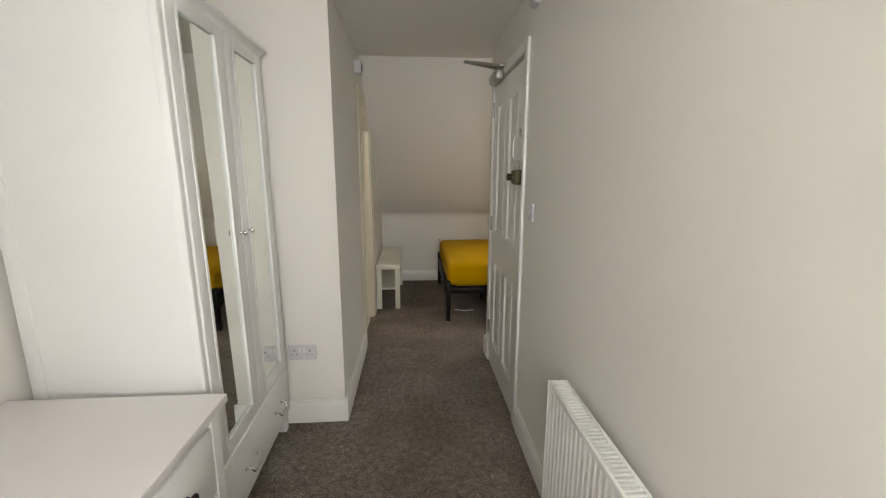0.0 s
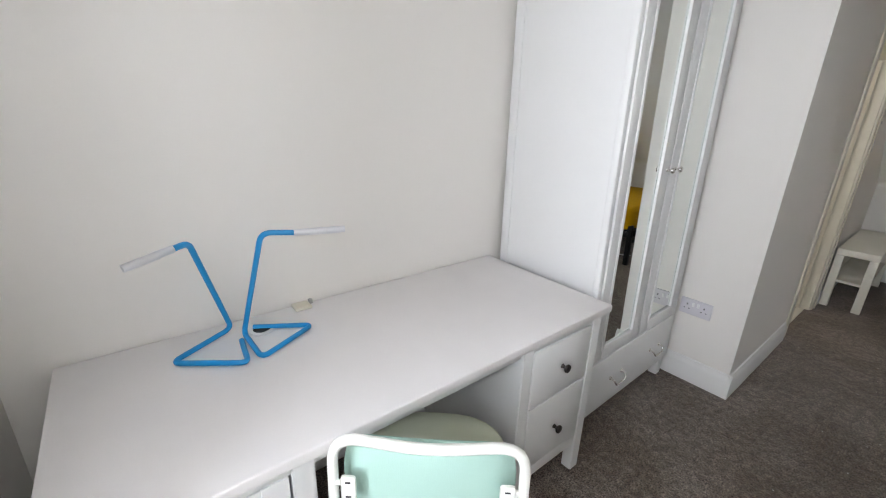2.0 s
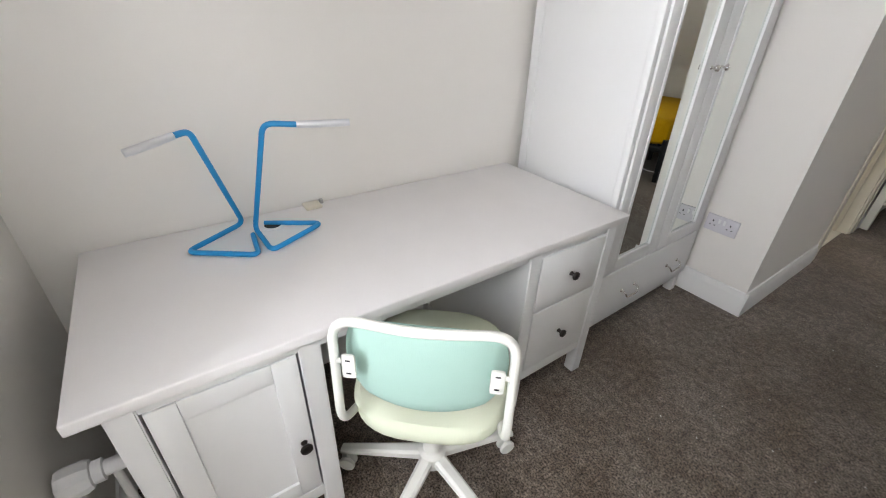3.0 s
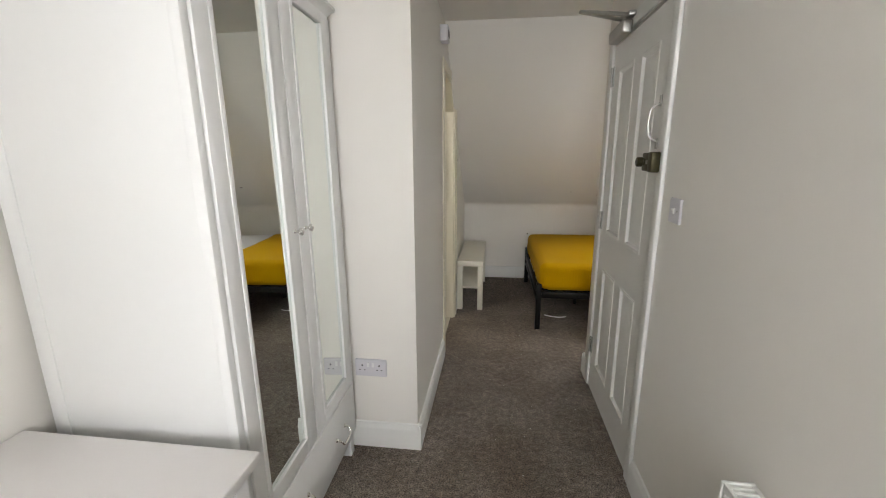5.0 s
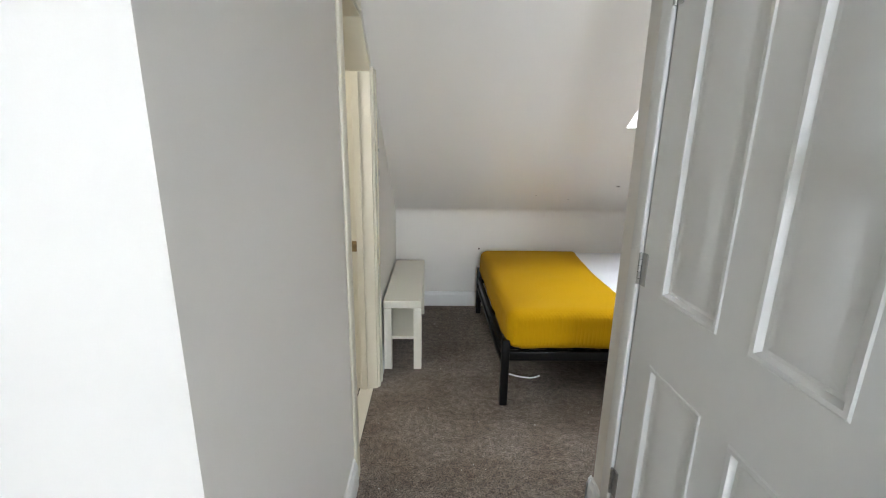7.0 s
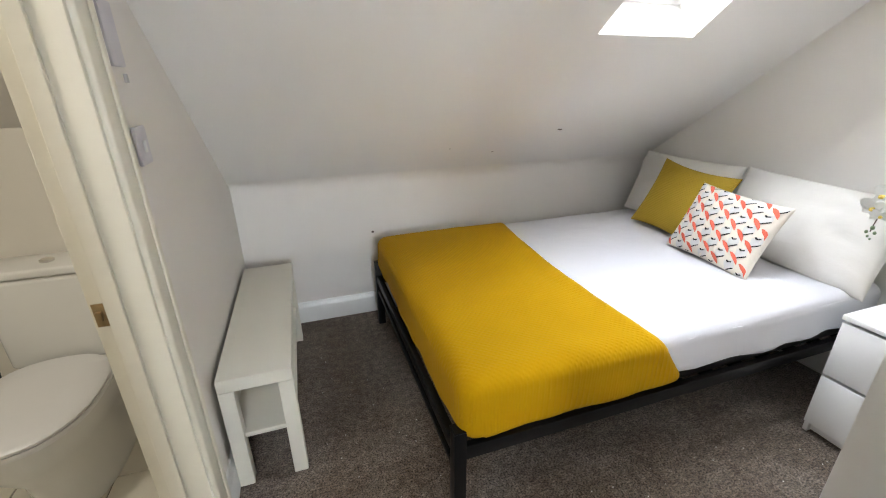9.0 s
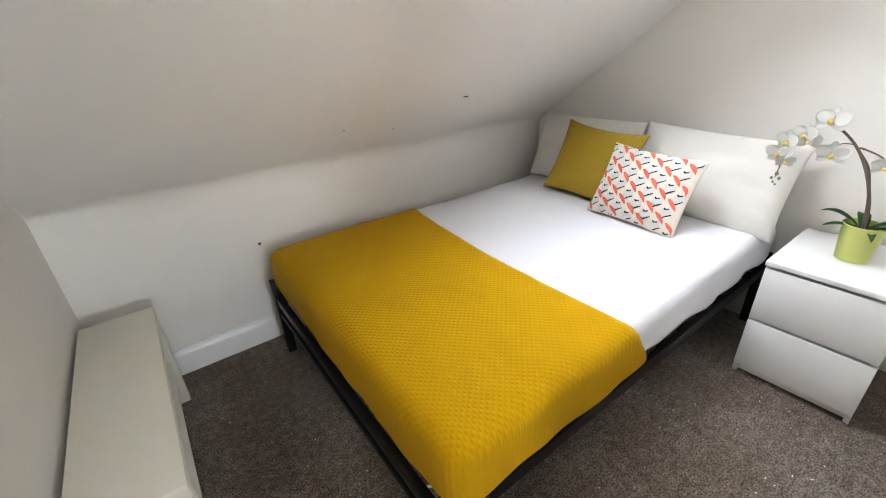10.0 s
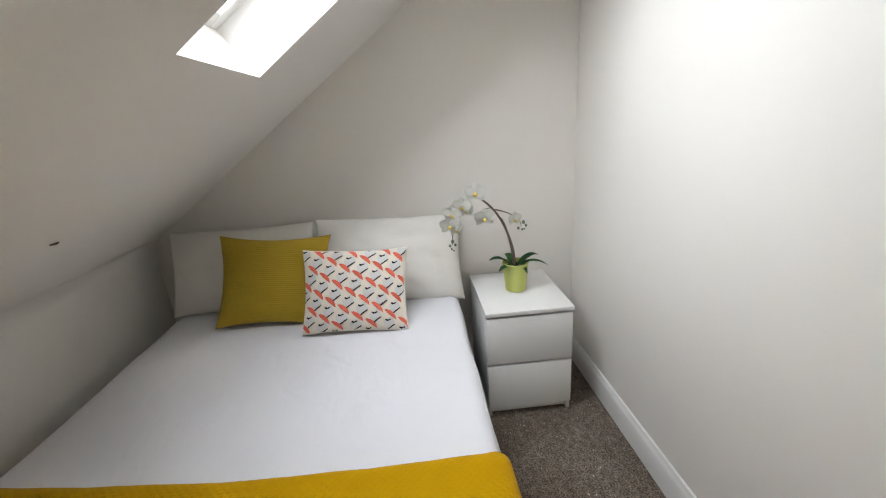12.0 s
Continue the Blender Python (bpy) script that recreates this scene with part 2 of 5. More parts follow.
def prism(bm, poly, axis, a0, a1):
    """A polygon in the two other axes (in their order), pushed along axis from a0 to a1."""
    def pt(p, a):
        c = list(p)
        c.insert("xyz".index(axis), a)
        return Vector(c)
    lo = [bm.verts.new(pt(p, a0)) for p in poly]
    hi = [bm.verts.new(pt(p, a1)) for p in poly]
    bm.faces.new(lo)
    bm.faces.new(hi[::-1])
    for i in range(len(poly)):
        j = (i + 1) % len(poly)
        bm.faces.new((lo[i], hi[i], hi[j], lo[j]))


def lathe(bm, profile, m=None, n=28, cap=True):
    """Profile of (radius, height) turned about z."""
    rings = []
    for r, z in profile:
        rings.append([bm.verts.new((m or Matrix()) @ Vector((r * math.cos(2 * math.pi * k / n), r * math.sin(2 * math.pi * k / n), z))) for k in range(n)])
    for a, b in zip(rings, rings[1:]):
        for k in range(n):
            bm.faces.new((a[k], a[(k + 1) % n], b[(k + 1) % n], b[k]))
    if cap:
        bm.faces.new(rings[0][::-1])
        bm.faces.new(rings[-1])


def round_path(pts, r, seg=5):
    """Corner points with their corners rounded."""
    pts = [Vector(p) for p in pts]
    out = [pts[0]]
    for a, b, c in zip(pts, pts[1:], pts[2:]):
        d0, d1 = (a - b), (c - b)
        k = min(r, d0.length * 0.45, d1.length * 0.45)
        p0, p1 = b + d0.normalized() * k, b + d1.normalized() * k
        for i in range(seg + 1):
            t = i / seg
            out.append(p0 * (1 - t) ** 2 + b * 2 * t * (1 - t) + p1 * t * t)
    out.append(pts[-1])
    return out


def tube(bm, pts, rad, n=10, radii=None):
    pts = [Vector(p) for p in pts]
    rings = []
    side = None
    for i, p in enumerate(pts):
        d = (pts[min(i + 1, len(pts) - 1)] - pts[max(i - 1, 0)]).normalized()
        if side is None:
            side = d.orthogonal().normalized()
        side = (side - d * side.dot(d)).normalized()
        up = d.cross(side)
        r = radii[i] if radii else rad
        rings.append([bm.verts.new(p + (side * math.cos(2 * math.pi * k / n) + up * math.sin(2 * math.pi * k / n)) * r) for k in range(n)])
    for a, b in zip(rings, rings[1:]):
        for k in range(n):
            bm.faces.new((a[k], a[(k + 1) % n], b[(k + 1) % n], b[k]))
    bm.faces.new(rings[0][::-1])
    bm.faces.new(rings[-1])


def soft_box(bm, lo, hi, r, cuts=24, wobble=0.0, freq=4.0, seed=0.0):
    """A box with well-rounded edges and a faint uneven surface."""
    lo, hi = Vector(lo), Vector(hi)
    size, mid = hi - lo, (lo + hi) / 2
    n = cuts
    start = len(bm.verts)
    bmesh.ops.create_cube(bm, size=2.0)
    bm.edges.ensure_lookup_table()
    bmesh.ops.subdivide_edges(bm, edges=bm.edges[:], cuts=n, use_grid_fill=True)
    for v in bm.verts:
        q = Vector([math.copysign(abs(c) ** 0.75, c) for c in v.co])
        p = Vector([mid[i] + q[i] * size[i] / 2 for i in range(3)])
        c = Vector([min(max(p[i], lo[i] + r), hi[i] - r) for i in range(3)])
        d = p - c
        out = c + d.normalized() * r if d.length > 1e-6 else p
        if wobble:
            k = noise.noise(out * freq + Vector((seed, 0, 0))) + 0.5 * noise.noise(out * freq * 2.7 + Vector((0, seed, 5)))
            nn = d.normalized() if d.length > 1e-6 else Vector((0, 0, 1))
            out += nn * wobble * k
        v.co = out


def part(name, bm, mat, parent=None, label="", smooth=True, sharp=35):
    me = bpy.data.meshes.new(name)
    bmesh.ops.recalc_face_normals(bm, faces=bm.faces[:])
    if smooth:
        for f in bm.faces:
            f.smooth = True
        for e in bm.edges:
            if len(e.link_faces) == 2 and e.calc_face_angle(0) > radians(sharp):
                e.smooth = False
    bm.to_mesh(me)
    bm.free()
    me.materials.append(mat)
    ob = new(name, me)
    if parent is not None:
        ob.parent = parent
        ob.matrix_parent_inverse = parent.matrix_world.inverted()
    if label:
        ob["label"] = label
    return ob


def thing(name, at, label, category, group=""):
    ob = new(name)
    ob.empty_display_size = 0.05
    ob.matrix_world = at if isinstance(at, Matrix) else Matrix.Translation(at)
    bpy.context.view_layer.update()
    return tagged(ob, label, category, group)


def structure(name, bm, mat, label, parent=None, smooth=False):
    ob = part(name, bm, mat, parent, "", smooth)
    return tagged(ob, label, "", "", "structure")


def boxes(*rows, bevel=0.0, seg=2):
    bm = bmesh.new()
    for r in rows:
        box(bm, *r, bevel=bevel, seg=seg)
    return bm


# ---- large structure ----
T = 0.12
structure("floor", boxes((XW - T, XE + 0.2, YWIN - 0.3, YP + 0.2, -0.1, 0.0), (XC - 0.02, XE + 0.2, YP + 0.2, YB, -0.1, 0.0), (XC - 0.02, XH + T, YB, YN + T, -0.1, 0.0)), CARPET, "mottled grey-brown cut-pile carpet with lint specks")
structure("wall_west", boxes((XW - T, XW, YS - T, YP + T, 0, ZC)), WALL, "off-white painted wall behind the desk")
structure("wall_south", boxes((XW, XR, YS - T, YS, 0, ZC)), WALL, "off-white painted wall at the desk end")
structure("wall_recess", boxes((XR - T, XR, YWIN - 0.15, YS - T, 0, ZC)), WALL, "off-white side of the window recess")
WX0, WX1, WB0, WB1 = 0.20, 1.00, 1.14, 2.12
structure("wall_window", boxes((XR, WX0, YWIN - 0.15, YWIN, 0, ZC), (WX1, XE, YWIN - 0.15, YWIN, 0, ZC), (WX0, WX1, YWIN - 0.15, YWIN, 0, WB0), (WX0, WX1, YWIN - 0.15, YWIN, WB1, ZC)), WALL, "off-white painted wall around the window")
# opening added out of view to let the side fill through
WY0, WY1, WZ0, WZ1 = -0.60, 0.34, 1.56, 2.14
DY0, DY1, DZ = 2.717, 3.497, 2.01
structure("wall_east", boxes((XE, XE + 0.15, YWIN - 0.15, WY0, 0, ZC), (XE, XE + 0.15, WY0, WY1, 0, WZ0), (XE, XE + 0.15, WY0, WY1, WZ1, ZC), (XE, XE + 0.15, WY1, DY0, 0, ZC), (XE, XE + 0.15, DY0, DY1, DZ, ZC), (XE, XE + 0.15, DY1, YB, 0, ZC)), WALL, "off-white painted wall with the entrance door and an added window opening")
# added backing behind the door opening, blocks sky light round the leaf
structure("door_back_blocker", boxes((XE + 0.15, XE + 0.19, DY0 - 0.1, YB - 0.12, 0, ZC)), WALL, "unseen panel added behind the door to keep outside light out")
structure("wall_pillar", boxes((XW, XC, YP, YP + T, 0, ZC)), WALL, "off-white painted wall end beside the wardrobe")
XB = XC - T
bm = bmesh.new()
HD = 1.985
prism(bm, [(YP + T, 0), (YJ0, 0), (YJ0, HD), (YJ0, ZC), (YP + T, ZC)], "x", XB, XC)
ztop1 = slope_z(YJ1) - 0.07
prism(bm, [(YJ0, HD), (YN - (HD + 0.07 - ZK) / TAN, HD), (YJ1, ztop1), (YJ1, slope_z(YJ1)), (YN - (ZC - ZK) / TAN, ZC), (YJ0, ZC)], "x", XB, XC)
prism(bm, [(YJ1, 0), (YN, 0), (YN, ZK), (YJ1, slope_z(YJ1))], "x", XB, XC)
structure("wall_passage", bm, WALL, "off-white painted passage wall with the bathroom doorway")
structure("wall_knee", boxes((XC, XH + T, YN, YN + T, 0, ZK)), WALL, "off-white low wall under the roof slope")
bm = bmesh.new()
prism(bm, [(YB - T, 0), (YN + T, 0), (YN + T, ZK), (YN, ZK), (YN - (ZC - ZK) / TAN, ZC), (YB - T, ZC)], "x", XH, XH + T)
structure("wall_head", bm, WALL, "off-white gable wall behind the bed head")
structure("wall_bedroom_side", boxes((XE + 0.15, XH, YB - T, YB, 0, ZC)), WALL, "off-white painted side wall of the bed area")

# sloping ceiling with the roof window opening
u0, u1, v0, v1 = SKY
bm = bmesh.new()
for a, b, c, d in ((-1.5, u0, 0, VC), (u1, XH + T, 0, VC), (u0, u1, 0, v0), (u0, u1, v1, VC)):
    vs = box(bm, a, b, c, d, 0, 0.22)
    for v in vs:
        v.co = slope_pt(*v.co)
structure("ceiling_slope", bm, CEIL, "off-white plastered roof slope over the bed")
YC = YN - (ZC - ZK) / TAN
# the plaster runs round from the slope to the knee wall
bm = bmesh.new()
rows, CL = [], 0.06
pa, pb, pc0 = Vector((0, YN - 0.001, ZK - CL)), Vector((0, YN, ZK)), slope_pt(0, CL, -0.001)
for k in range(13):
    t = k / 12
    q = pa * (1 - t) ** 2 + pb * 2 * t * (1 - t) + pc0 * t * t
    rows.append([bm.verts.new((x, q.y, q.z)) for x in (XC + 0.001, XH - 0.001)])
back = [bm.verts.new((x, YN + 0.02, ZK + 0.02)) for x in (XC + 0.001, XH - 0.001)]
for a, b in zip(rows, rows[1:]):
    bm.faces.new((a[0], a[1], b[1], b[0]))
bm.faces.new((rows[0][0], back[0], back[1], rows[0][1]))
bm.faces.new((rows[-1][0], rows[-1][1], back[1], back[0]))
bm.faces.new([r[0] for r in rows] + [back[0]])
bm.faces.new([r[1] for r in rows][::-1] + [back[1]])
structure("ceiling_cove", bm, WALL, "off-white rounded plaster between slope and low wall", smooth=True)
structure("ceiling", boxes((XW - T, XE + 0.2, YWIN - 0.15, YC, ZC, ZC + 0.15), (XE + 0.2, XH + T, YB - T, YC, ZC, ZC + 0.15), (-1.5, XW - T, YP, YC, ZC, ZC + 0.15)), CEIL, "off-white flat painted ceiling")

# skirting boards
SK = [(0.0, 0.0), (0.017, 0.0), (0.017, 0.10), (0.013, 0.112), (0.009, 0.118), (0.007, 0.132), (0.0, 0.136)]


def skirting(x0, y0, x1, y1, label="white gloss skirting board", name="baseboard"):
    """Along a wall line; the room lies to the left of the direction walked."""
    bm = bmesh.new()
    d = Vector((x1 - x0, y1 - y0, 0))
    nrm = Vector((-d.y, d.x, 0)).normalized()
    rings = []
    for p in (Vector((x0, y0, 0)), Vector((x1, y1, 0))):
        rings.append([bm.verts.new(p + nrm * (a + 0.001) + Vector((0, 0, b))) for a, b in SK])
    k = len(SK)
    for i in range(k):
        bm.faces.new((rings[0][i], rings[0][(i + 1) % k], rings[1][(i + 1) % k], rings[1][i]))
    bm.faces.new(rings[0])
    bm.faces.new(rings[1][::-1])
    structure(name, bm, GLOSS, label, smooth=True)


skirting(XC + 0.018, YP, -0.74, YP)
skirting(XC, YJ0 - 0.06, XC, YP - 0.018)
skirting(XC, YN, XC, YJ1 + 0.075)
skirting(XH, YN, XC, YN)
skirting(XH, YB, XH, YN)
skirting(XE - 0.018, YB, XH, YB)
skirting(XE, DY1 + 0.062, XE, YB + 0.018)
skirting(XE, YWIN, XE, DY0 - 0.062)
skirting(XW, YP, XW, YS)
skirting(XW, YS, XR, YS)

# ---- windows and doors ----


def window_frame(name, label, x0, x1, y, z0, z1):
    root = thing(name, (x0, y, z0), label, "window")
    root["kind"] = "structure"
    bm = boxes((x0, x0 + 0.05, y - 0.06, y, z0, z1), (x1 - 0.05, x1, y - 0.06, y, z0, z1), (x0 + 0.05, x1 - 0.05, y - 0.06, y, z0, z0 + 0.05), (x0 + 0.05, x1 - 0.05, y - 0.06, y, z1 - 0.05, z1), bevel=0.004)
    part("window_frame", bm, PLASTIC, root)
    xm = (x0 + x1) / 2
    part("mullion", boxes((xm - 0.03, xm + 0.03, y - 0.06, y, z0 + 0.05, z1 - 0.05), bevel=0.004), PLASTIC, root)
    for a, b in ((x0 + 0.05, xm - 0.03), (xm + 0.03, x1 - 0.05)):
        p = part("pane", boxes((a, b, y - 0.034, y - 0.030, z0 + 0.05, z1 - 0.05)), GLASS, root)
        p.visible_shadow = False
    part("window_sill", boxes((x0 - 0.03, x1 + 0.03, y + 0.004, y + 0.13, z0 - 0.03, z0 - 0.002), bevel=0.004), GLOSS, root)
    return root


window_frame("window_3", "white framed two-light window in the recess", WX0, WX1, YWIN - 0.02, WB0, WB1)
# unseen second window, made up to house the side fill
win = window_frame("window_added", "unseen white framed window added around the side fill light", WY0, WY1, 0.0, WZ0, WZ1)
win.matrix_world = Matrix.Translation((XE + 0.03, 0, 0)) @ pose(0, 0, 0, 0, 0, 90) @ win.matrix_world

# roof window: a white sash set in the outer face of the slope
root = thing("window_2", slope_pt(u0, v0, 0.16), "white-lined roof window in the slope over the bed", "roof window")
root["kind"] = "structure"
bm = bmesh.new()
for a, b, c, d in ((u0, u0 + 0.045, v0, v1), (u1 - 0.045, u1, v0, v1), (u0 + 0.045, u1 - 0.045, v0, v0 + 0.05), (u0 + 0.045, u1 - 0.045, v1 - 0.06, v1)):
    for v in box(bm, a, b, c, d, 0.165, 0.215, bevel=0.004):
        v.co = slope_pt(*v.co)
part("window_frame", bm, GLOSS, root)
bm = bmesh.new()
for v in box(bm, u0 + 0.045, u1 - 0.045, v0 + 0.05, v1 - 0.06, 0.19, 0.194):
    v.co = slope_pt(*v.co)
p = part("pane", bm, GLASS, root)
p.visible_shadow = False


def architrave(rows, mat, name="trim", label="white gloss door architrave"):
    bm = bmesh.new()
    for r in rows:
        box(bm, *r, bevel=0.006, seg=3)
    structure(name, bm, mat, label, smooth=True)


A = 0.062
architrave([(XE - 0.018, XE - 0.001, DY0 - A, DY0 - 0.002, 0, DZ + A), (XE - 0.018, XE - 0.001, DY1 + 0.002, DY1 + A, 0, DZ + A), (XE - 0.018, XE - 0.001, DY0 - 0.002, DY1 + 0.002, DZ + 0.002, DZ + A)], GLOSS)
architrave([(XE + 0.02, XE + 0.15, DY0, DY0 + 0.006, 0, DZ), (XE + 0.02, XE + 0.15, DY1 - 0.006, DY1, 0, DZ), (XE + 0.02, XE + 0.15, DY0 + 0.006, DY1 - 0.006, DZ - 0.006, DZ)], GLOSS, "trim", "white gloss door lining")


def panel_leaf(bm, x, y0, y1, z0, z1, rects, thick):
    """A door leaf that faces -x, with sunk and fielded panels."""
    ys = sorted({y0, y1, *[r[0] for r in rects], *[r[1] for r in rects]})
    zs = sorted({z0, z1, *[r[2] for r in rects], *[r[3] for r in rects]})

    def quad(*p):
        bm.faces.new([bm.verts.new(q) for q in p])
    for a, b in zip(ys, ys[1:]):
        for c, d in zip(zs, zs[1:]):
            if any(r[0] <= a and b <= r[1] and r[2] <= c and d <= r[3] for r in rects):
                continue
            quad((x, a, c), (x, a, d), (x, b, d), (x, b, c))
    for r in rects:
        last = None
        for inset, depth in ((0, 0), (0.004, -0.003), (0.014, -0.002), (0.022, 0.010), (0.030, 0.011), (0.060, 0.003)):
            ring = [(x + depth, r[0] + inset, r[2] + inset), (x + depth, r[0] + inset, r[3] - inset), (x + depth, r[1] - inset, r[3] - inset), (x + depth, r[1] - inset, r[2] + inset)]
            if last:
                for k in range(4):
                    quad(last[k], last[(k + 1) % 4], ring[(k + 1) % 4], ring[k])
            last = ring
        quad(*last)
    xb = x + thick
    quad((xb, y0, z0), (xb, y0, z1), (xb, y1, z1), (xb, y1, z0))
    for p, q in (((y0, z0), (y0, z1)), ((y0, z1), (y1, z1)), ((y1, z1), (y1, z0)), ((y1, z0), (y0, z0))):
        quad((x, *p), (x, *q), (xb, *q), (xb, *p))
    bmesh.ops.remove_doubles(bm, verts=bm.verts[:], dist=0.0002)


XD = XE - 0.008
door = thing("door_1", (XD, DY1, 0.008), "closed white four-panel entrance door with brass night latch", "door")
door["kind"] = "structure"
bm = bmesh.new()
panel_leaf(bm, XD, DY0 + 0.009, DY1 - 0.009, 0.008, 1.99, [(2.825, 3.04, 0.19, 0.80), (3.135, 3.375, 0.19, 0.80), (2.825, 3.04, 1.01, 1.86), (3.135, 3.375, 1.01, 1.86)], 0.04)
part("door_leaf", bm, GLOSS, door, sharp=20)
for z in (0.283, 1.063, 1.841):
    bm = boxes((XD - 0.004, XD - 0.0005, DY1 - 0.035, DY1 - 0.012, z - 0.05, z + 0.05))
    h = part("hinge", bm, STEEL, door, "worn steel butt hinge")
    bm = bmesh.new()
    for k in range(5):
        lathe(bm, [(0.006, z - 0.05 + k * 0.0202), (0.006, z - 0.05 + k * 0.0202 + 0.0185)], Matrix.Translation((XD - 0.008, DY1 - 0.006, 0)), 12)
    part("hinge_knuckle", bm, STEEL, h)
# night latch
lk = part("night_latch", boxes((XD - 0.038, XD - 0.001, DY0 - 0.001, DY0 + 0.078, 1.368, 1.438), bevel=0.006, seg=3), BRASS, door, "dark aged brass rim night latch")
bm = bmesh.new()
lathe(bm, [(0.015, 0), (0.014, 0.006), (0.019, 0.009), (0.019, 0.024), (0.016, 0.028), (0.008, 0.029)], pose(XD - 0.037, DY0 + 0.056, 1.403, 0, -90, 0), 24)
part("latch_knob", bm, BRASS, lk)
bm = boxes((XD - 0.042, XD - 0.0385, DY0 + 0.010, DY0 + 0.024, 1.395, 1.411), bevel=0.001)
part("snib", bm, STEEL, lk)
part("latch_keep", boxes((XE - 0.052, XE - 0.0185, DY0 - 0.042, DY0 - 0.002, 1.365, 1.441), bevel=0.005, seg=3), BRASS, door, "dark brass latch keep on the frame")
# pull handle
bm = bmesh.new()
yy = 2.758
tube(bm, round_path([(XD - 0.004, yy, 1.622), (XD - 0.035, yy, 1.607), (XD - 0.042, yy, 1.552), (XD - 0.035, yy, 1.497), (XD - 0.004, yy, 1.482)], 0.03), 0.0042)
box(bm, XD - 0.005, XD - 0.0005, yy - 0.011, yy + 0.011, 1.612, 1.652, bevel=0.002)
box(bm, XD - 0.005, XD - 0.0005, yy - 0.011, yy + 0.011, 1.452, 1.492, bevel=0.002)
part("pull_handle", bm, STEEL, door, "satin steel bow pull handle")
# closer
cl = part("door_closer", boxes((XE - 0.070, XE - 0.0185, 3.17, 3.40, 1.980, 2.040), bevel=0.012, seg=3), STEEL, door, "grey overhead door closer")
bm = bmesh.new()
tube(bm, round_path([(XE - 0.045, 3.25, 2.055), (XE - 0.27, 3.12, 2.060), (XE - 0.030, 3.17, 2.055)], 0.01, 3), 0.009, 8)
lathe(bm, [(0.014, 2.045), (0.014, 2.07)], Matrix.Translation((XE - 0.045, 3.25, 0)), 14)
part("closer_arm", bm, STEEL, cl)
part("arm_shoe", boxes((XE - 0.05, XE - 0.0185, 3.14, 3.20, 2.046, 2.066), bevel=0.003), STEEL, cl)

# bathroom doorway: lining, stop and architrave, cut to the slope
YH = YN - (HD + 0.07 - ZK) / TAN
LIN = bmesh.new()
box(LIN, XB - 0.004, XC + 0.004, YJ1 - 0.025, YJ1 - 0.002, 0, ztop1 - 0.01, bevel=0.002)
box(LIN, XB + 0.03, XB + 0.065, YJ1 - 0.038, YJ1 - 0.025, 0, ztop1 - 0.02, bevel=0.002)
box(LIN, XB - 0.004, XC + 0.004, YJ0 + 0.002, YJ0 + 0.025, 0, HD, bevel=0.002)
box(LIN, XB - 0.004, XC + 0.004, YJ0 + 0.025, YH, HD - 0.025, HD - 0.002, bevel=0.002)
prism(LIN, [(YH, HD - 0.002), (YJ1 - 0.003, ztop1 - 0.004), (YJ1 - 0.025, ztop1 - 0.012), (YH, HD - 0.025)], "x", XB - 0.004, XC + 0.004)
structure("door_frame", LIN, CREAM, "yellowed cream gloss door lining cut to the roof slope")
bm = bmesh.new()
box(bm, XC + 0.001, XC + 0.018, YJ1 - 0.012, YJ1 + 0.07, 0, slope_z(YJ1 + 0.07) - 0.005, bevel=0.006, seg=3)
box(bm, XC + 0.018, XC + 0.024, YJ1 + 0.045, YJ1 + 0.068, 0, slope_z(YJ1 + 0.07) - 0.01, bevel=0.003, seg=2)
box(bm, XC + 0.001, XC + 0.014, YJ0 - 0.055, YJ0 + 0.012, 0, HD + 0.055, bevel=0.006, seg=3)
box(bm, XC + 0.001, XC + 0.014, YJ0 + 0.012, YH - 0.03, HD - 0.012, HD + 0.055, bevel=0.006, seg=3)
structure("trim", bm, CREAM, "cream gloss architrave of the bathroom doorway", smooth=True)
st = thing("strike_plate", (XB + 0.045, YJ1 - 0.026, 0.88), "small brass strike plate on the bathroom door lining", "strike plate")
part("plate", boxes((XB + 0.002, XB + 0.028, YJ1 - 0.0285, YJ1 - 0.0255, 0.85, 0.91), bevel=0.001), WORNBRASS, st)
part("latch_bolt", boxes((XB + 0.008, XB + 0.020, YJ1 - 0.040, YJ1 - 0.0287, 0.868, 0.892), bevel=0.002), WORNBRASS, st)

# ---- fittings on the walls ----


def socket(at, w, label):
    """A double wall socket on a wall that faces -y."""
    x, y, z = at
    root = thing("wall_socket", at, label, "socket")
    part("plate", boxes((x - w / 2, x + w / 2, y - 0.012, y - 0.001, z - 0.044, z + 0.044), bevel=0.004, seg=3), GREYPL, root)
    for s in (-1, 1):
        cx = x + s * w * 0.27
        part("switch_rocker", boxes((cx - s * 0.030 - 0.006, cx - s * 0.030 + 0.006, y - 0.0165, y - 0.0121, z + 0.006, z + 0.030), bevel=0.0015), PLASTIC, root)
        bm = boxes((cx - 0.003, cx + 0.003, y - 0.0135, y - 0.0121, z + 0.008, z + 0.017), (cx - 0.015, cx - 0.008, y - 0.0135, y - 0.0121, z - 0.012, z - 0.008), (cx + 0.008, cx + 0.015, y - 0.0135, y - 0.0121, z - 0.012, z - 0.008))
        part("pin_holes", bm, DARK, root)
    return root


socket((-0.121, YP, 0.43), 0.155, "greyish white double socket low on the wall beside the wardrobe")

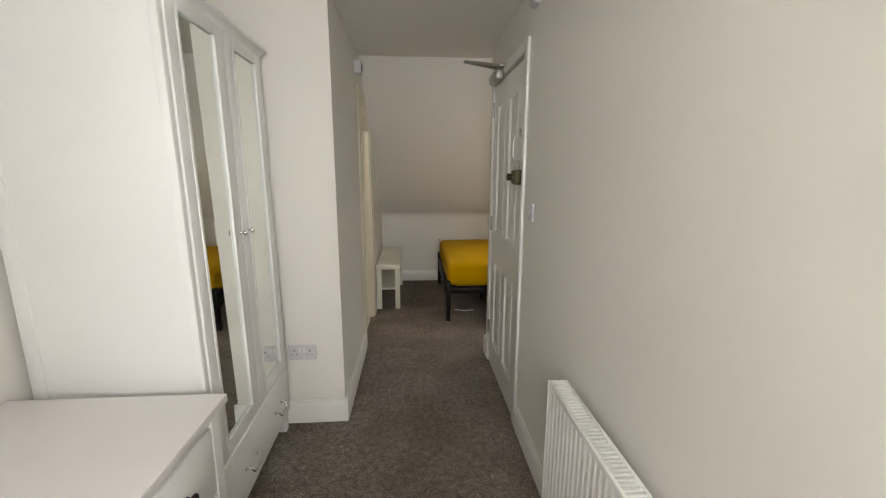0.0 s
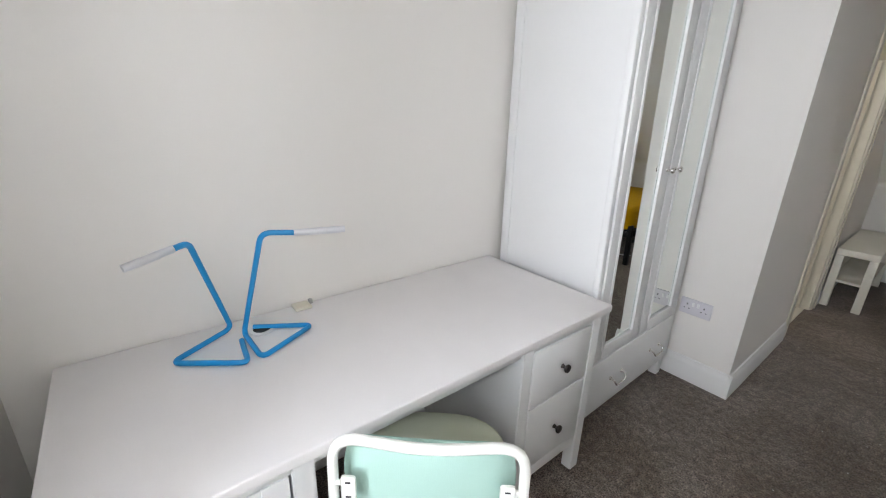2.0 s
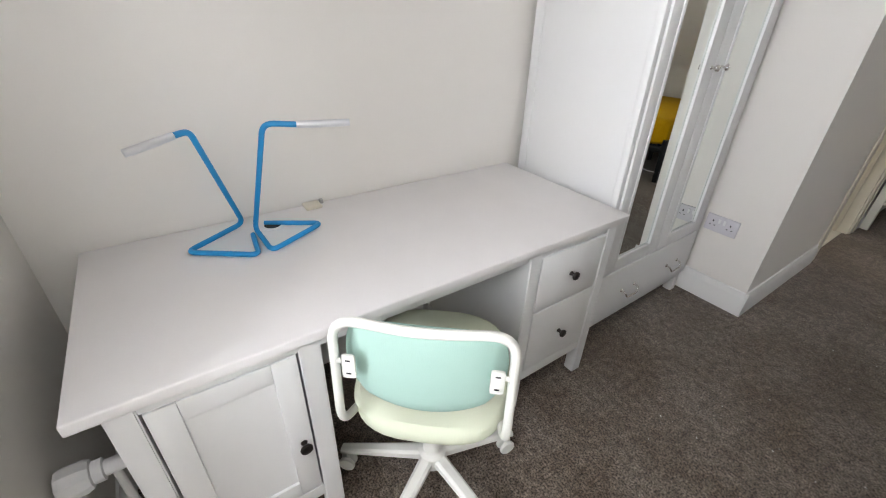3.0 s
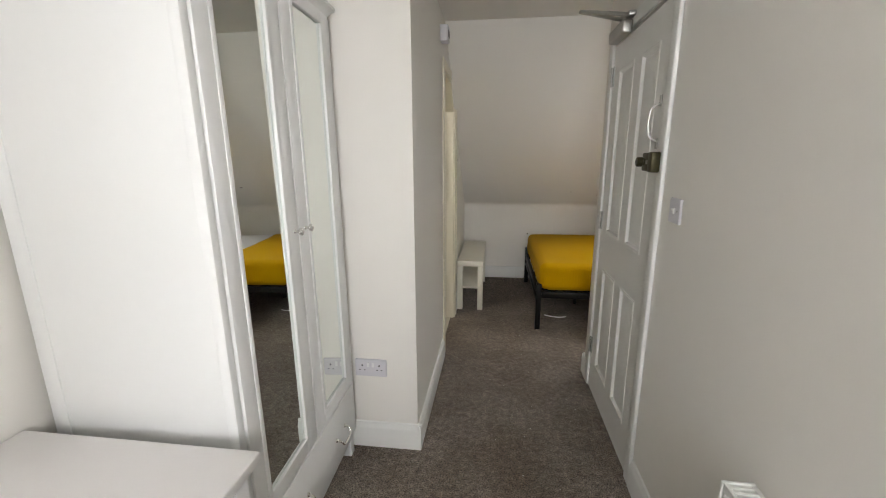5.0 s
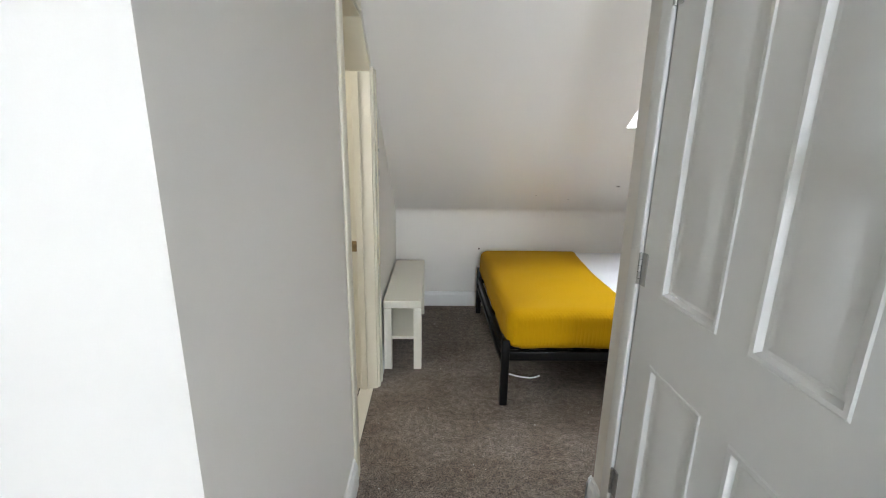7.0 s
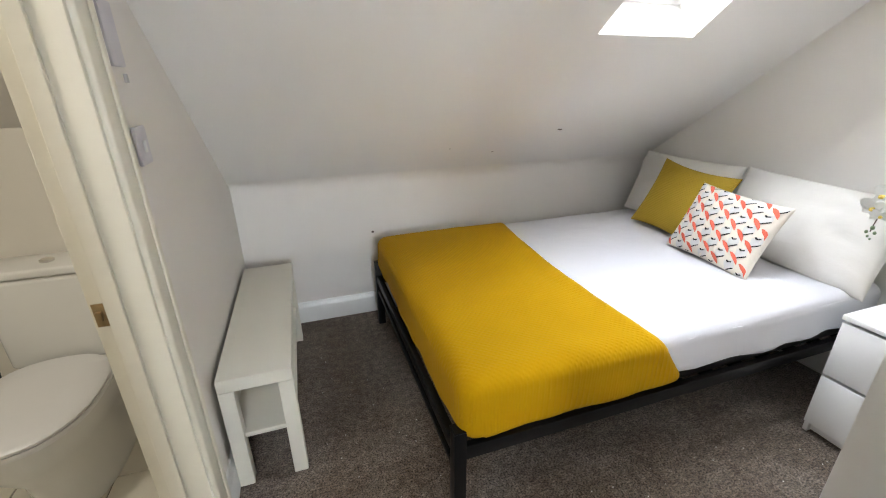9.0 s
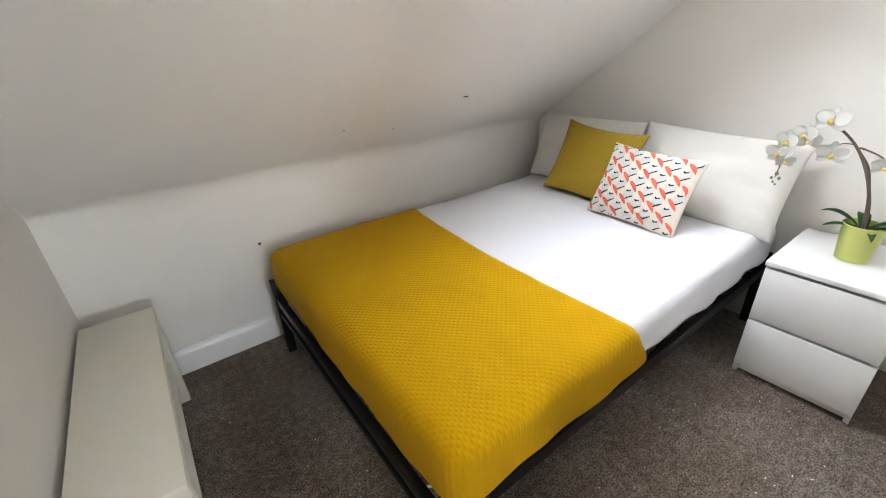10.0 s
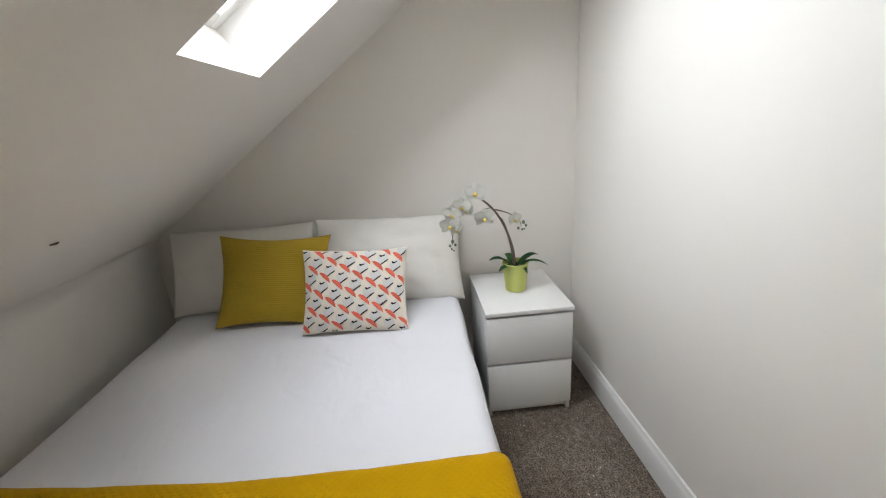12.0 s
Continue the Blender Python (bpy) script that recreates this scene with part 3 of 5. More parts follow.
sw = thing("light_switch", (XE, 2.526, 1.24), "white plastic single light switch beside the entrance door", "light switch")
part("plate", boxes((XE - 0.011, XE - 0.001, 2.483, 2.569, 1.197, 1.283), bevel=0.004, seg=3), GREYPL, sw)
part("rocker", boxes((XE - 0.016, XE - 0.0112, 2.520, 2.532, 1.230, 1.250), bevel=0.002), PLASTIC, sw)
for y in (2.501, 2.551):
    bm = bmesh.new()
    lathe(bm, [(0.004, 0), (0.004, 0.0015)], pose(XE - 0.0112, y, 1.24, 0, -90, 0), 12)
    part("screw", bm, STEEL, sw)

al = thing("alarm_sounder", (XC, 3.72, 2.15), "lilac-white square alarm sounder high on the passage wall", "alarm")
part("body", boxes((XC + 0.001, XC + 0.050, 3.675, 3.765, 2.105, 2.195), bevel=0.006, seg=3), GREYPL, al)
for k in range(4):
    part("slot", boxes((XC + 0.0502, XC + 0.0512, 3.69 + k * 0.018, 3.696 + k * 0.018, 2.13, 2.17)), DARK, al)
al2 = thing("wall_box", (XE, 2.56, 2.20), "small grey plastic box high on the wall by the door", "junction box")
part("body", boxes((XE - 0.03, XE - 0.001, 2.515, 2.595, 2.165, 2.247), bevel=0.005), GREYPL, al2)
part("cover", boxes((XE - 0.036, XE - 0.0302, 2.522, 2.588, 2.172, 2.240), bevel=0.002), GREYPL, al2)

pl = thing("fan_isolator", (XC, 4.75, 1.49), "grey plastic isolator switch on the wall above the bench", "switch")
part("plate", boxes((XC + 0.001, XC + 0.011, 4.655, 4.735, 1.42, 1.56), bevel=0.004), GREYPL, pl)
part("pull_tab", boxes((XC + 0.0112, XC + 0.018, 4.69, 4.705, 1.385, 1.405), bevel=0.002), STEEL, pl)
pl = thing("light_switch", (XC, 4.77, 1.24), "grey plastic light switch on the wall above the bench", "light switch")
part("plate", boxes((XC + 0.001, XC + 0.011, 4.67, 4.75, 1.19, 1.285), bevel=0.004), GREYPL, pl)
part("rocker", boxes((XC + 0.0112, XC + 0.016, 4.70, 4.715, 1.22, 1.25), bevel=0.002), PLASTIC, pl)


PLUG = material("grey_brown_plug", (0.16, 0.12, 0.11), 0.8, 0.3, 90.0, 0.4, 300.0)


def mark(x, y, z, r, wall, label):
    bm = bmesh.new()
    k = 9
    if wall:
        m = pose(x, y, z, 90, 0, 0)
    else:
        m = Matrix.Translation((x, y, z)) @ Matrix.Rotation(TH + math.pi, 4, "X") @ Matrix.Diagonal((1.6, 0.7, 1, 1))
    lathe(bm, [(r, 0), (r * 0.8, 0.002), (r * 0.3, 0.0026)], m, k)
    tagged(part("screw_plug", bm, PLUG), label, "wall plug")


mark(0.845, YN - 0.0005, 0.540, 0.008, True, "dark old screw plug in the knee wall")
for x, y, r in ((1.877, 5.505, 0.011), (1.27, 5.63, 0.004), (1.55, 5.68, 0.004)):
    p = Vector((x, y, slope_z(y)))
    mark(p.x, p.y, p.z, r, False, "dark nail mark in the plastered roof slope")

# ---- radiator ----


def radiator(y0, y1, z0, z1):
    root = thing("radiator", (XE, y0, z0), "white steel panel radiator with slotted top grille", "radiator")
    x0, x1 = XE - 0.10, XE - 0.032
    bm = bmesh.new()
    n = int((y1 - y0) / 0.033)
    prof = []
    for k in range(n):
        a = y0 + 0.012 + (y1 - y0 - 0.024) * k / n
        w = (y1 - y0 - 0.024) / n
        prof += [(x0 + 0.006, a), (x0 + 0.006, a + w * 0.28), (x0, a + w * 0.42), (x0, a + w * 0.86)]
    prof += [(x0 + 0.006, y1 - 0.012), (x0 + 0.016, y1 - 0.012), (x0 + 0.016, y0 + 0.012)]
    prism(bm, prof, "z", z0 + 0.02, z1 - 0.02)
    part("front_panel", bm, GLOSS, root, smooth=False)
    part("back_panel", boxes((x1 - 0.012, x1, y0 + 0.006, y1 - 0.006, z0 + 0.02, z1 - 0.02), bevel=0.004), GLOSS, root)
    for ya, yb in ((y0, y0 + 0.010), (y1 - 0.010, y1)):
        part("side_panel", boxes((x0 - 0.002, x1 + 0.002, ya, yb, z0, z1), bevel=0.003), GLOSS, root)
    bm = bmesh.new()
    box(bm, x0, x0 + 0.010, y0 + 0.010, y1 - 0.010, z1 - 0.02, z1, bevel=0.002)
    box(bm, x1 - 0.010, x1, y0 + 0.010, y1 - 0.010, z1 - 0.02, z1, bevel=0.002)
    part("grille_rail", bm, GLOSS, root)
    k, y = 0, y0 + 0.018
    first = None
    while y < y1 - 0.016:
        if first is None:
            first = part("grille_slat", boxes((x0 + 0.010, x1 - 0.010, y, y + 0.007, z1 - 0.012, z1 - 0.001)), GLOSS, root)
            base = y
        else:
            o = first.copy()
            scene.collection.objects.link(o)
            o.location.y += y - base
        y += 0.0165
    # solid dark block painting the shade between the radiator's panels
    part("inner_shade_block", boxes((x0 + 0.018, x1 - 0.014, y0 + 0.02, y1 - 0.02, z0 + 0.04, z1 - 0.05)), DARK, root)
    for y in (y0 + 0.12, y1 - 0.12):
        part("bracket", boxes((x1 + 0.001, XE - 0.001, y, y + 0.03, z0 + 0.06, z1 - 0.08)), STEEL, root)
    bm = bmesh.new()
    tube(bm, round_path([(x0 + 0.035, y1 + 0.002, z0 + 0.04), (x0 + 0.035, y1 + 0.045, z0 + 0.04), (x0 + 0.035, y1 + 0.045, 0.002)], 0.02), 0.0075)
    part("pipe", bm, GLOSS, root)


radiator(0.99, 1.89, 0.16, 0.705)

# radiator valve and pipe at the desk end
VVX, VVZ = -0.205, 0.49
vv = thing("thermostatic_valve", (VVX, YS + 0.12, 0), "white thermostatic radiator valve on a painted pipe", "radiator valve")
bm = bmesh.new()
lathe(bm, [(0.022, 0), (0.033, 0.004), (0.035, 0.014), (0.035, 0.046), (0.030, 0.058), (0.020, 0.060)], pose(VVX, YS + 0.010, VVZ, -90, 0, 0), 10)
part("valve_head", bm, PLASTIC, vv, sharp=25)
bm = bmesh.new()
lathe(bm, [(0.024, 0), (0.024, 0.018), (0.017, 0.020), (0.017, 0.055), (0.021, 0.057), (0.021, 0.075)], pose(VVX, YS + 0.0705, VVZ, -90, 0, 0), 16)
part("valve_body", bm, PLASTIC, vv)
bm = bmesh.new()
tube(bm, [(VVX, YS + 0.105, VVZ - 0.012), (VVX, YS + 0.105, 0.001)], 0.009, 12)
part("pipe", bm, GLOSS, vv)

# ---- desk ----
DX0, DX1, DYA, DYB, DT = XW + 0.008, -0.085, 0.25, 1.805, 0.745


def knob(at, mat, r=0.015, name="knob", parent=None, label=""):
    """A turned knob that points along +x."""
    bm = bmesh.new()
    lathe(bm, [(r * 0.55, 0), (r * 0.38, 0.006), (r * 0.36, 0.012), (r * 0.8, 0.016), (r, 0.021), (r * 0.9, 0.026), (r * 0.45, 0.029)], Matrix.Translation(at) @ pose(0, 0, 0, 0, 90, 0), 20)
    return part(name, bm, mat, parent, label)


def shaker(x, y0, y1, z0, z1, rail, parent, mat, name="door"):
    """A framed door that faces +x, with a sunk panel."""
    bm = boxes((x - 0.018, x, y0, y0 + rail, z0, z1), (x - 0.018, x, y1 - rail, y1, z0, z1), (x - 0.018, x, y0 + rail, y1 - rail, z0, z0 + rail), (x - 0.018, x, y0 + rail, y1 - rail, z1 - rail, z1), bevel=0.0025)
    box(bm, x - 0.014, x - 0.008, y0 + rail - 0.002, y1 - rail + 0.002, z0 + rail - 0.002, z1 - rail + 0.002)
    return part(name, bm, mat, parent)


desk = thing("desk", (DX0, DYA, 0), "white wooden pedestal desk with panelled cupboard and two drawers", "desk")
bm = boxes((DX0, DX1, DYA, DYB, DT - 0.028, DT), bevel=0.004, seg=3)
part("desktop", bm, DESKTOP, desk, "worn white desktop with faint scuffs")
bm = bmesh.new()
lathe(bm, [(0.036, 0), (0.036, 0.003), (0.030, 0.0038)], Matrix.Translation((-0.628, 0.735, DT + 0.0004)), 28)
gr = part("cable_grommet", bm, PLASTIC, desk, "white plastic cable grommet")
bm = bmesh.new()
lathe(bm, [(0.025, 0.0), (0.024, 0.001)], Matrix.Translation((-0.628, 0.735, DT + 0.0044)), 24)
part("grommet_hole", bm, DARK, gr)
PX = DX1 - 0.018
for (a, b) in ((0.295, 0.345), (0.640, 0.690), (1.350, 1.400), (1.725, 1.775)):
    bm = bmesh.new()
    prism(bm, [(PX - 0.045, a), (PX, a), (PX, b), (PX - 0.045, b)], "z", 0.0, DT - 0.029)
    bmesh.ops.bevel(bm, geom=bm.edges[:], offset=0.003, segments=2, affect="EDGES")
    part("leg", bm, WHITE, desk)
    part("leg", boxes((DX0 + 0.01, DX0 + 0.055, a, b, 0, DT - 0.029), bevel=0.003), WHITE, desk)
for a, b in ((0.345, 0.640), (1.400, 1.725)):
    part("pedestal_body", boxes((DX0 + 0.055, PX - 0.026, a - 0.04, a - 0.024, 0.14, DT - 0.029), (DX0 + 0.055, PX - 0.026, b + 0.024, b + 0.04, 0.14, DT - 0.029), (DX0 + 0.055, PX - 0.026, a - 0.024, b + 0.024, 0.14, 0.158), (DX0 + 0.056, DX0 + 0.066, a - 0.024, b + 0.024, 0.158, DT - 0.029)), WHITE, desk)
    part("top_rail", boxes((PX - 0.03, PX - 0.004, a, b, DT - 0.060, DT - 0.029), bevel=0.002), WHITE, desk)
    part("bottom_rail", boxes((PX - 0.03, PX - 0.004, a, b, 0.14, 0.185), bevel=0.002), WHITE, desk)
part("apron", boxes((PX - 0.03, PX - 0.010, 0.690, 1.350, DT - 0.066, DT - 0.029), bevel=0.002), WHITE, desk)
part("modesty_panel", boxes((DX0 + 0.02, DX0 + 0.034, 0.690, 1.350, 0.30, DT - 0.029)), WHITE, desk)
dd = shaker(PX - 0.003, 0.350, 0.635, 0.190, DT - 0.063, 0.055, desk, WHITE, "cupboard_door")
knob((PX - 0.003, 0.612, 0.395), BRONZE, 0.016, "knob", dd, "dark bronze knob")
for z0, z1, zk in ((0.190, 0.458, 0.318), (0.462, DT - 0.063, 0.575)):
    d = part("drawer_front", boxes((PX - 0.020, PX + 0.001, 1.404, 1.721, z0, z1), bevel=0.006, seg=2), WHITE, desk)
    knob((PX + 0.001, 1.562, zk), BRONZE, 0.016, "knob", d, "dark bronze knob")

# ---- desk lamps ----


def bent_lamp(label, base, head_at, at):
    root = thing("desk_lamp", at, label, "desk lamp", "pair of blue desk lamps")
    bm = bmesh.new()
    tube(bm, round_path(base, 0.028, 6), 0.0075, 12)
    part("frame", bm, BLUE, root, "bright blue bent steel tube")
    a, b = Vector(base[-1]), Vector(head_at)
    d = (b - a).normalized()
    bm = bmesh.new()
    tube(bm, [a, b], 0.0092, 14)
    h = part("light_head", bm, ALU, root, "slim aluminium light head")
    bm = bmesh.new()
    tube(bm, [a + d * 0.03 + Vector((0, 0, -0.0065)), b - d * 0.012 + Vector((0, 0, -0.0065))], 0.0045, 10)
    part("diffuser", bm, PLASTIC, h)
    return root


Z = DT + 0.008
bent_lamp("blue tubular desk lamp with triangular foot turned to the window", [(-0.585, 0.668, Z), (-0.458, 0.655, Z), (-0.572, 0.492, Z), (-0.655, 0.658, Z + 0.012), (-0.53, 0.575, 1.082), (-0.50, 0.541, 1.082)], (-0.47, 0.442, 1.064), (-0.56, 0.6, DT))
bent_lamp("blue tubular desk lamp with triangular foot turned to the wardrobe", [(-0.646, 0.716, Z), (-0.556, 0.868, Z), (-0.462, 0.690, Z), (-0.615, 0.682, Z + 0.004), (-0.515, 0.738, 1.085), (-0.49, 0.815, 1.079)], (-0.455, 0.945, 1.078), (-0.56, 0.75, DT))

# small cream cap on the desk beside the wall
cp = thing("cable_clip", (-0.705, 0.885, DT), "cream plastic cable cover at the desk's back edge", "cable cover")
part("cover", boxes((-0.728, -0.675, 0.858, 0.915, DT + 0.0005, DT + 0.013), bevel=0.005, seg=3), CREAM, cp)
part("stub", boxes((-0.728, -0.712, 0.918, 0.93, DT + 0.0005, DT + 0.016), bevel=0.002), STEEL, cp)

# ---- wardrobe ----
VX, VY0, VY1 = -0.214, 1.872, 2.725
wd = thing("wardrobe", (XW + 0.01, VY0, 0), "tall white wardrobe with two mirrored doors and a wide drawer", "wardrobe")
XB0 = XW + 0.018
part("side_panel", boxes((XB0 + 0.045, VX, VY0, VY0 + 0.018, 0.13, 1.955)), WHITE, wd)
part("side_panel", boxes((XB0 + 0.045, VX, VY1 - 0.018, VY1, 0.13, 1.955)), WHITE, wd)
part("back_panel", boxes((XB0 + 0.006, XB0 + 0.012, VY0 + 0.045, VY1 - 0.045, 0.13, 1.955)), WHITE, wd)
part("base_panel", boxes((XB0 + 0.012, VX, VY0 + 0.018, VY1 - 0.018, 0.13, 0.15)), WHITE, wd)
part("shelf", boxes((XB0 + 0.012, VX, VY0 + 0.018, VY1 - 0.018, 0.380, 0.398)), WHITE, wd)
for y, yp in ((VY0 - 0.004, VY0 - 0.004), (VY1 - 0.041, VY1 - 0.024)):
    part("corner_post", boxes((XB0, XB0 + 0.045, y, y + 0.045, 0.0, 1.955), bevel=0.004), WHITE, wd)
    part("corner_post", boxes((VX - 0.01, VX + 0.018, yp, yp + 0.028, 0.13, 1.955), bevel=0.004), WHITE, wd)
    part("leg", boxes((VX - 0.045, VX + 0.002, y, y + 0.045, 0.0, 0.128), bevel=0.004), WHITE, wd)
bm = bmesh.new()
COR = [(0.0, 1.956), (0.006, 1.956), (0.010, 1.966), (0.022, 1.978), (0.034, 1.984), (0.034, 1.994), (0.026, 2.003), (0.0, 2.003)]
bev = [(o, z) for o, z in COR]
rings = []
for o, z in bev:
    x0, x1, y0, y1 = XB0, VX + 0.012 + o, VY0 - 0.004 - o * 0.7, VY1 + 0.004 + o * 0.7
    c = 0.02
    rings.append([bm.verts.new(p) for p in ((x0, y0, z), (x1 - c, y0, z), (x1 - c * 0.3, y0 + c * 0.3, z), (x1, y0 + c, z), (x1, y1 - c, z), (x1 - c * 0.3, y1 - c * 0.3, z), (x1 - c, y1, z), (x0, y1, z))])
for a, b in zip(rings, rings[1:]):
    for k in range(8):
        bm.faces.new((a[k], a[(k + 1) % 8], b[(k + 1) % 8], b[k]))
bm.faces.new(rings[0])
bm.faces.new(rings[-1])
part("cornice", bm, WHITE, wd, "moulded cornice with rounded corners")


def mirror_door(y0, y1, m0, m1):
    z0, z1, mz0, mz1 = 0.396, 1.956, 0.458, 1.912
    x = VX + 0.024
    bm = boxes((VX + 0.007, x, y0, m0, z0, z1), (VX + 0.007, x, m1, y1, z0, z1), (VX + 0.007, x, m0, m1, z0, mz0), (VX + 0.007, x, m0, m1, mz1, z1), bevel=0.003)
    d = part("mirror_door", bm, WHITE, wd)
    bm = bmesh.new()
    e = 0.014
    for r in ((x - 0.004, x + 0.003, m0 - e, m0 + 0.003, mz0 - e, mz1 + e), (x - 0.004, x + 0.003, m1 - 0.003, m1 + e, mz0 - e, mz1 + e), (x - 0.004, x + 0.003, m0 + 0.003, m1 - 0.003, mz0 - e, mz0 + 0.003), (x - 0.004, x + 0.003, m0 + 0.003, m1 - 0.003, mz1 - 0.003, mz1 + e)):
        box(bm, *r, bevel=0.003)
    part("bead", bm, WHITE, d)
    part("mirror", boxes((VX + 0.010, VX + 0.0165, m0 + 0.0005, m1 - 0.0005, mz0 + 0.0005, mz1 - 0.0005)), MIRROR, d, "tall narrow mirror glass")
    return d, x


d, x = mirror_door(VY0 + 0.026, 2.296, 1.968, 2.215)
knob((x, 2.270, 1.188), CHROME, 0.013, "knob", d, "chrome knob")
d, x = mirror_door(2.300, VY1 - 0.026, 2.386, 2.626)
knob((x, 2.348, 1.188), CHROME, 0.013, "knob", d, "chrome knob")
dr = part("drawer_front", boxes((VX + 0.007, VX + 0.024, VY0 + 0.028, VY1 - 0.028, 0.138, 0.388), bevel=0.005, seg=3), WHITE, wd)
part("plinth_rail", boxes((VX - 0.008, VX + 0.012, VY0 + 0.03, VY1 - 0.03, 0.105, 0.134), bevel=0.004), WHITE, wd)
for yc in (2.129, 2.515):
    bm = bmesh.new()
    xx = VX + 0.024
    tube(bm, round_path([(xx, yc - 0.05, 0.258), (xx + 0.024, yc - 0.05, 0.254), (xx + 0.03, yc - 0.04, 0.230), (xx + 0.03, yc + 0.04, 0.230), (xx + 0.024, yc + 0.05, 0.254), (xx, yc + 0.05, 0.258)], 0.012), 0.0042, 10)
    for s in (-0.05, 0.05):
        lathe(bm, [(0.009, 0), (0.009, 0.003), (0.006, 0.006)], Matrix.Translation((xx, yc + s, 0.258)) @ pose(0, 0, 0, 0, 90, 0), 14)
    part("bail_handle", bm, CHROME, dr, "chrome bail handle")

# it stands a little askew and leans back on the carpet
wd.matrix_world = Matrix.Translation((0.013, 0, 0)) @ Matrix.Translation((VX, 2.3, 0)) @ pose(0, 0, 0, 0, -0.7, 1.2) @ Matrix.Translation((-VX, -2.3, 0)) @ wd.matrix_world

# ---- swivel chair ----


def swivel_chair(at, turn):
    """Faces +y in its own frame."""
    root = thing("swivel_chair", (0, 0, 0), "mint green fabric swivel chair with cream steel frame at the desk", "chair")
    bm = bmesh.new()
    n, rings = 40, []
    for k, (s, z) in enumerate(((0.80, 0.455), (0.93, 0.462), (0.985, 0.478), (1.0, 0.496), (0.985, 0.512), (0.93, 0.524), (0.75, 0.530), (0.4, 0.526), (0.02, 0.524))):
        ring = []
        for i in range(n):
            a = 2 * math.pi * i / n
            c, sn = math.cos(a), math.sin(a)
            p = 2 / 3.0
            ring.append(bm.verts.new((s * 0.205 * math.copysign(abs(c) ** p, c), s * 0.225 * math.copysign(abs(sn) ** p, sn) + 0.035, z)))
        rings.append(ring)
    for a, b in zip(rings, rings[1:]):
        for i in range(n):
            bm.faces.new((a[i], a[(i + 1) % n], b[(i + 1) % n], b[i]))
    bm.faces.new(rings[0])
    bm.faces.new(rings[-1])
    part("seat", bm, CREAMFAB, root, "pale mint padded seat")
    yb = -0.205
    bm = bmesh.new()
    # backrest: a curved pad
    nu, nv = 24, 12
    lo, hi = [], []
    for j in range(nv + 1):
        for i in range(nu + 1):
            u, v = i / nu * 2 - 1, j / nv * 2 - 1
            sx = 0.171 * (1 - 0.10 * max(0, -v) ** 2)
            k = max(abs(u), abs(v))
            uu = u * math.sqrt(1 - 0.28 * v * v * abs(u))
            vv2 = v * math.sqrt(1 - 0.28 * u * u * abs(v))
            xx2, zz2 = uu * sx, 0.712 + vv2 * 0.120
            yc = yb + 0.030 - 0.030 * uu * uu * -1 - 0.012
            th = 0.013 * (1 - k ** 6) + 0.001
            lo.append(bm.verts.new((xx2, yc - th, zz2)))
            hi.append(bm.verts.new((xx2, yc + th, zz2)))
    w = nu + 1
    for j in range(nv):
        for i in range(nu):
            a = j * w + i
            bm.faces.new((lo[a], lo[a + 1], lo[a + w + 1], lo[a + w]))
            bm.faces.new((hi[a], hi[a + w], hi[a + w + 1], hi[a + 1]))
    edge = [i for i in range(nu)] + [nu + w * j for j in range(nv)] + [nv * w + nu - i for i in range(nu)] + [(nv - j) * w for j in range(nv)]
    for a, b in zip(edge, edge[1:] + edge[:1]):
        bm.faces.new((lo[a], hi[a], hi[b], lo[b]))
    part("backrest", bm, MINT, root, "mint green fabric backrest")
    bm = bmesh.new()
    pts = [(-0.10, 0.0, 0.448), (-0.174, -0.05, 0.45), (-0.182, yb, 0.54), (-0.175, yb, 0.846), (0.0, yb - 0.035, 0.858), (0.175, yb, 0.846), (0.182, yb, 0.54), (0.174, -0.05, 0.45), (0.10, 0.0, 0.448)]
    tube(bm, round_path(pts, 0.06, 7), 0.0100, 14)
    part("back_frame", bm, CHAIRW, root, "cream white bent steel tube")
    for s in (-1, 1):
        bm = bmesh.new()
        cx = s * 0.147
        box(bm, cx - 0.014, cx + 0.014, yb - 0.010, yb - 0.004, 0.70, 0.76, bevel=0.006)
        box(bm, min(cx, s * 0.175), max(cx, s * 0.175), yb - 0.008, yb - 0.003, 0.736, 0.748, bevel=0.002)
        f = part("back_fixing", bm, CHAIRW, root, "white plastic fixing plate")
        for zs in (0.712, 0.746):
            part("screw_slot", boxes((cx - 0.005, cx + 0.005, yb - 0.0115, yb - 0.0102, zs, zs + 0.003)), DARK, f)
    bm = bmesh.new()
    lathe(bm, [(0.042, 0.13), (0.042, 0.18), (0.028, 0.19), (0.028, 0.30), (0.02, 0.305), (0.02, 0.435)], None, 24)
    part("column", bm, CHAIRW, root)
    part("seat_plate", boxes((-0.11, 0.11, -0.09, 0.09, 0.436, 0.4545), bevel=0.004), CHAIRW, root)
    for k in range(5):
        m = pose(0, 0, 0, 0, 0, 72 * k + 32)
        bm = bmesh.new()
        n2 = 8
        prev = None
        for i in range(n2 + 1):
            t = i / n2
            r = 0.035 + t * 0.265
            zt = 0.178 - 0.075 * t
            hw, hh = 0.021 - 0.006 * t, 0.030 - 0.012 * t
            ring = [bm.verts.new(m @ Vector((r, a * hw, zt - b * hh))) for a, b in ((-1, 1), (-1, 0.25), (-0.6, 0), (0.6, 0), (1, 0.25), (1, 1))]
            if prev:
                for q in range(6):
                    bm.faces.new((prev[q], prev[(q + 1) % 6], ring[(q + 1) % 6], ring[q]))
            else:
                bm.faces.new(ring)
            prev = ring
        bm.faces.new(prev[::-1])
        leg = part("base_leg", bm, CHAIRW, root)
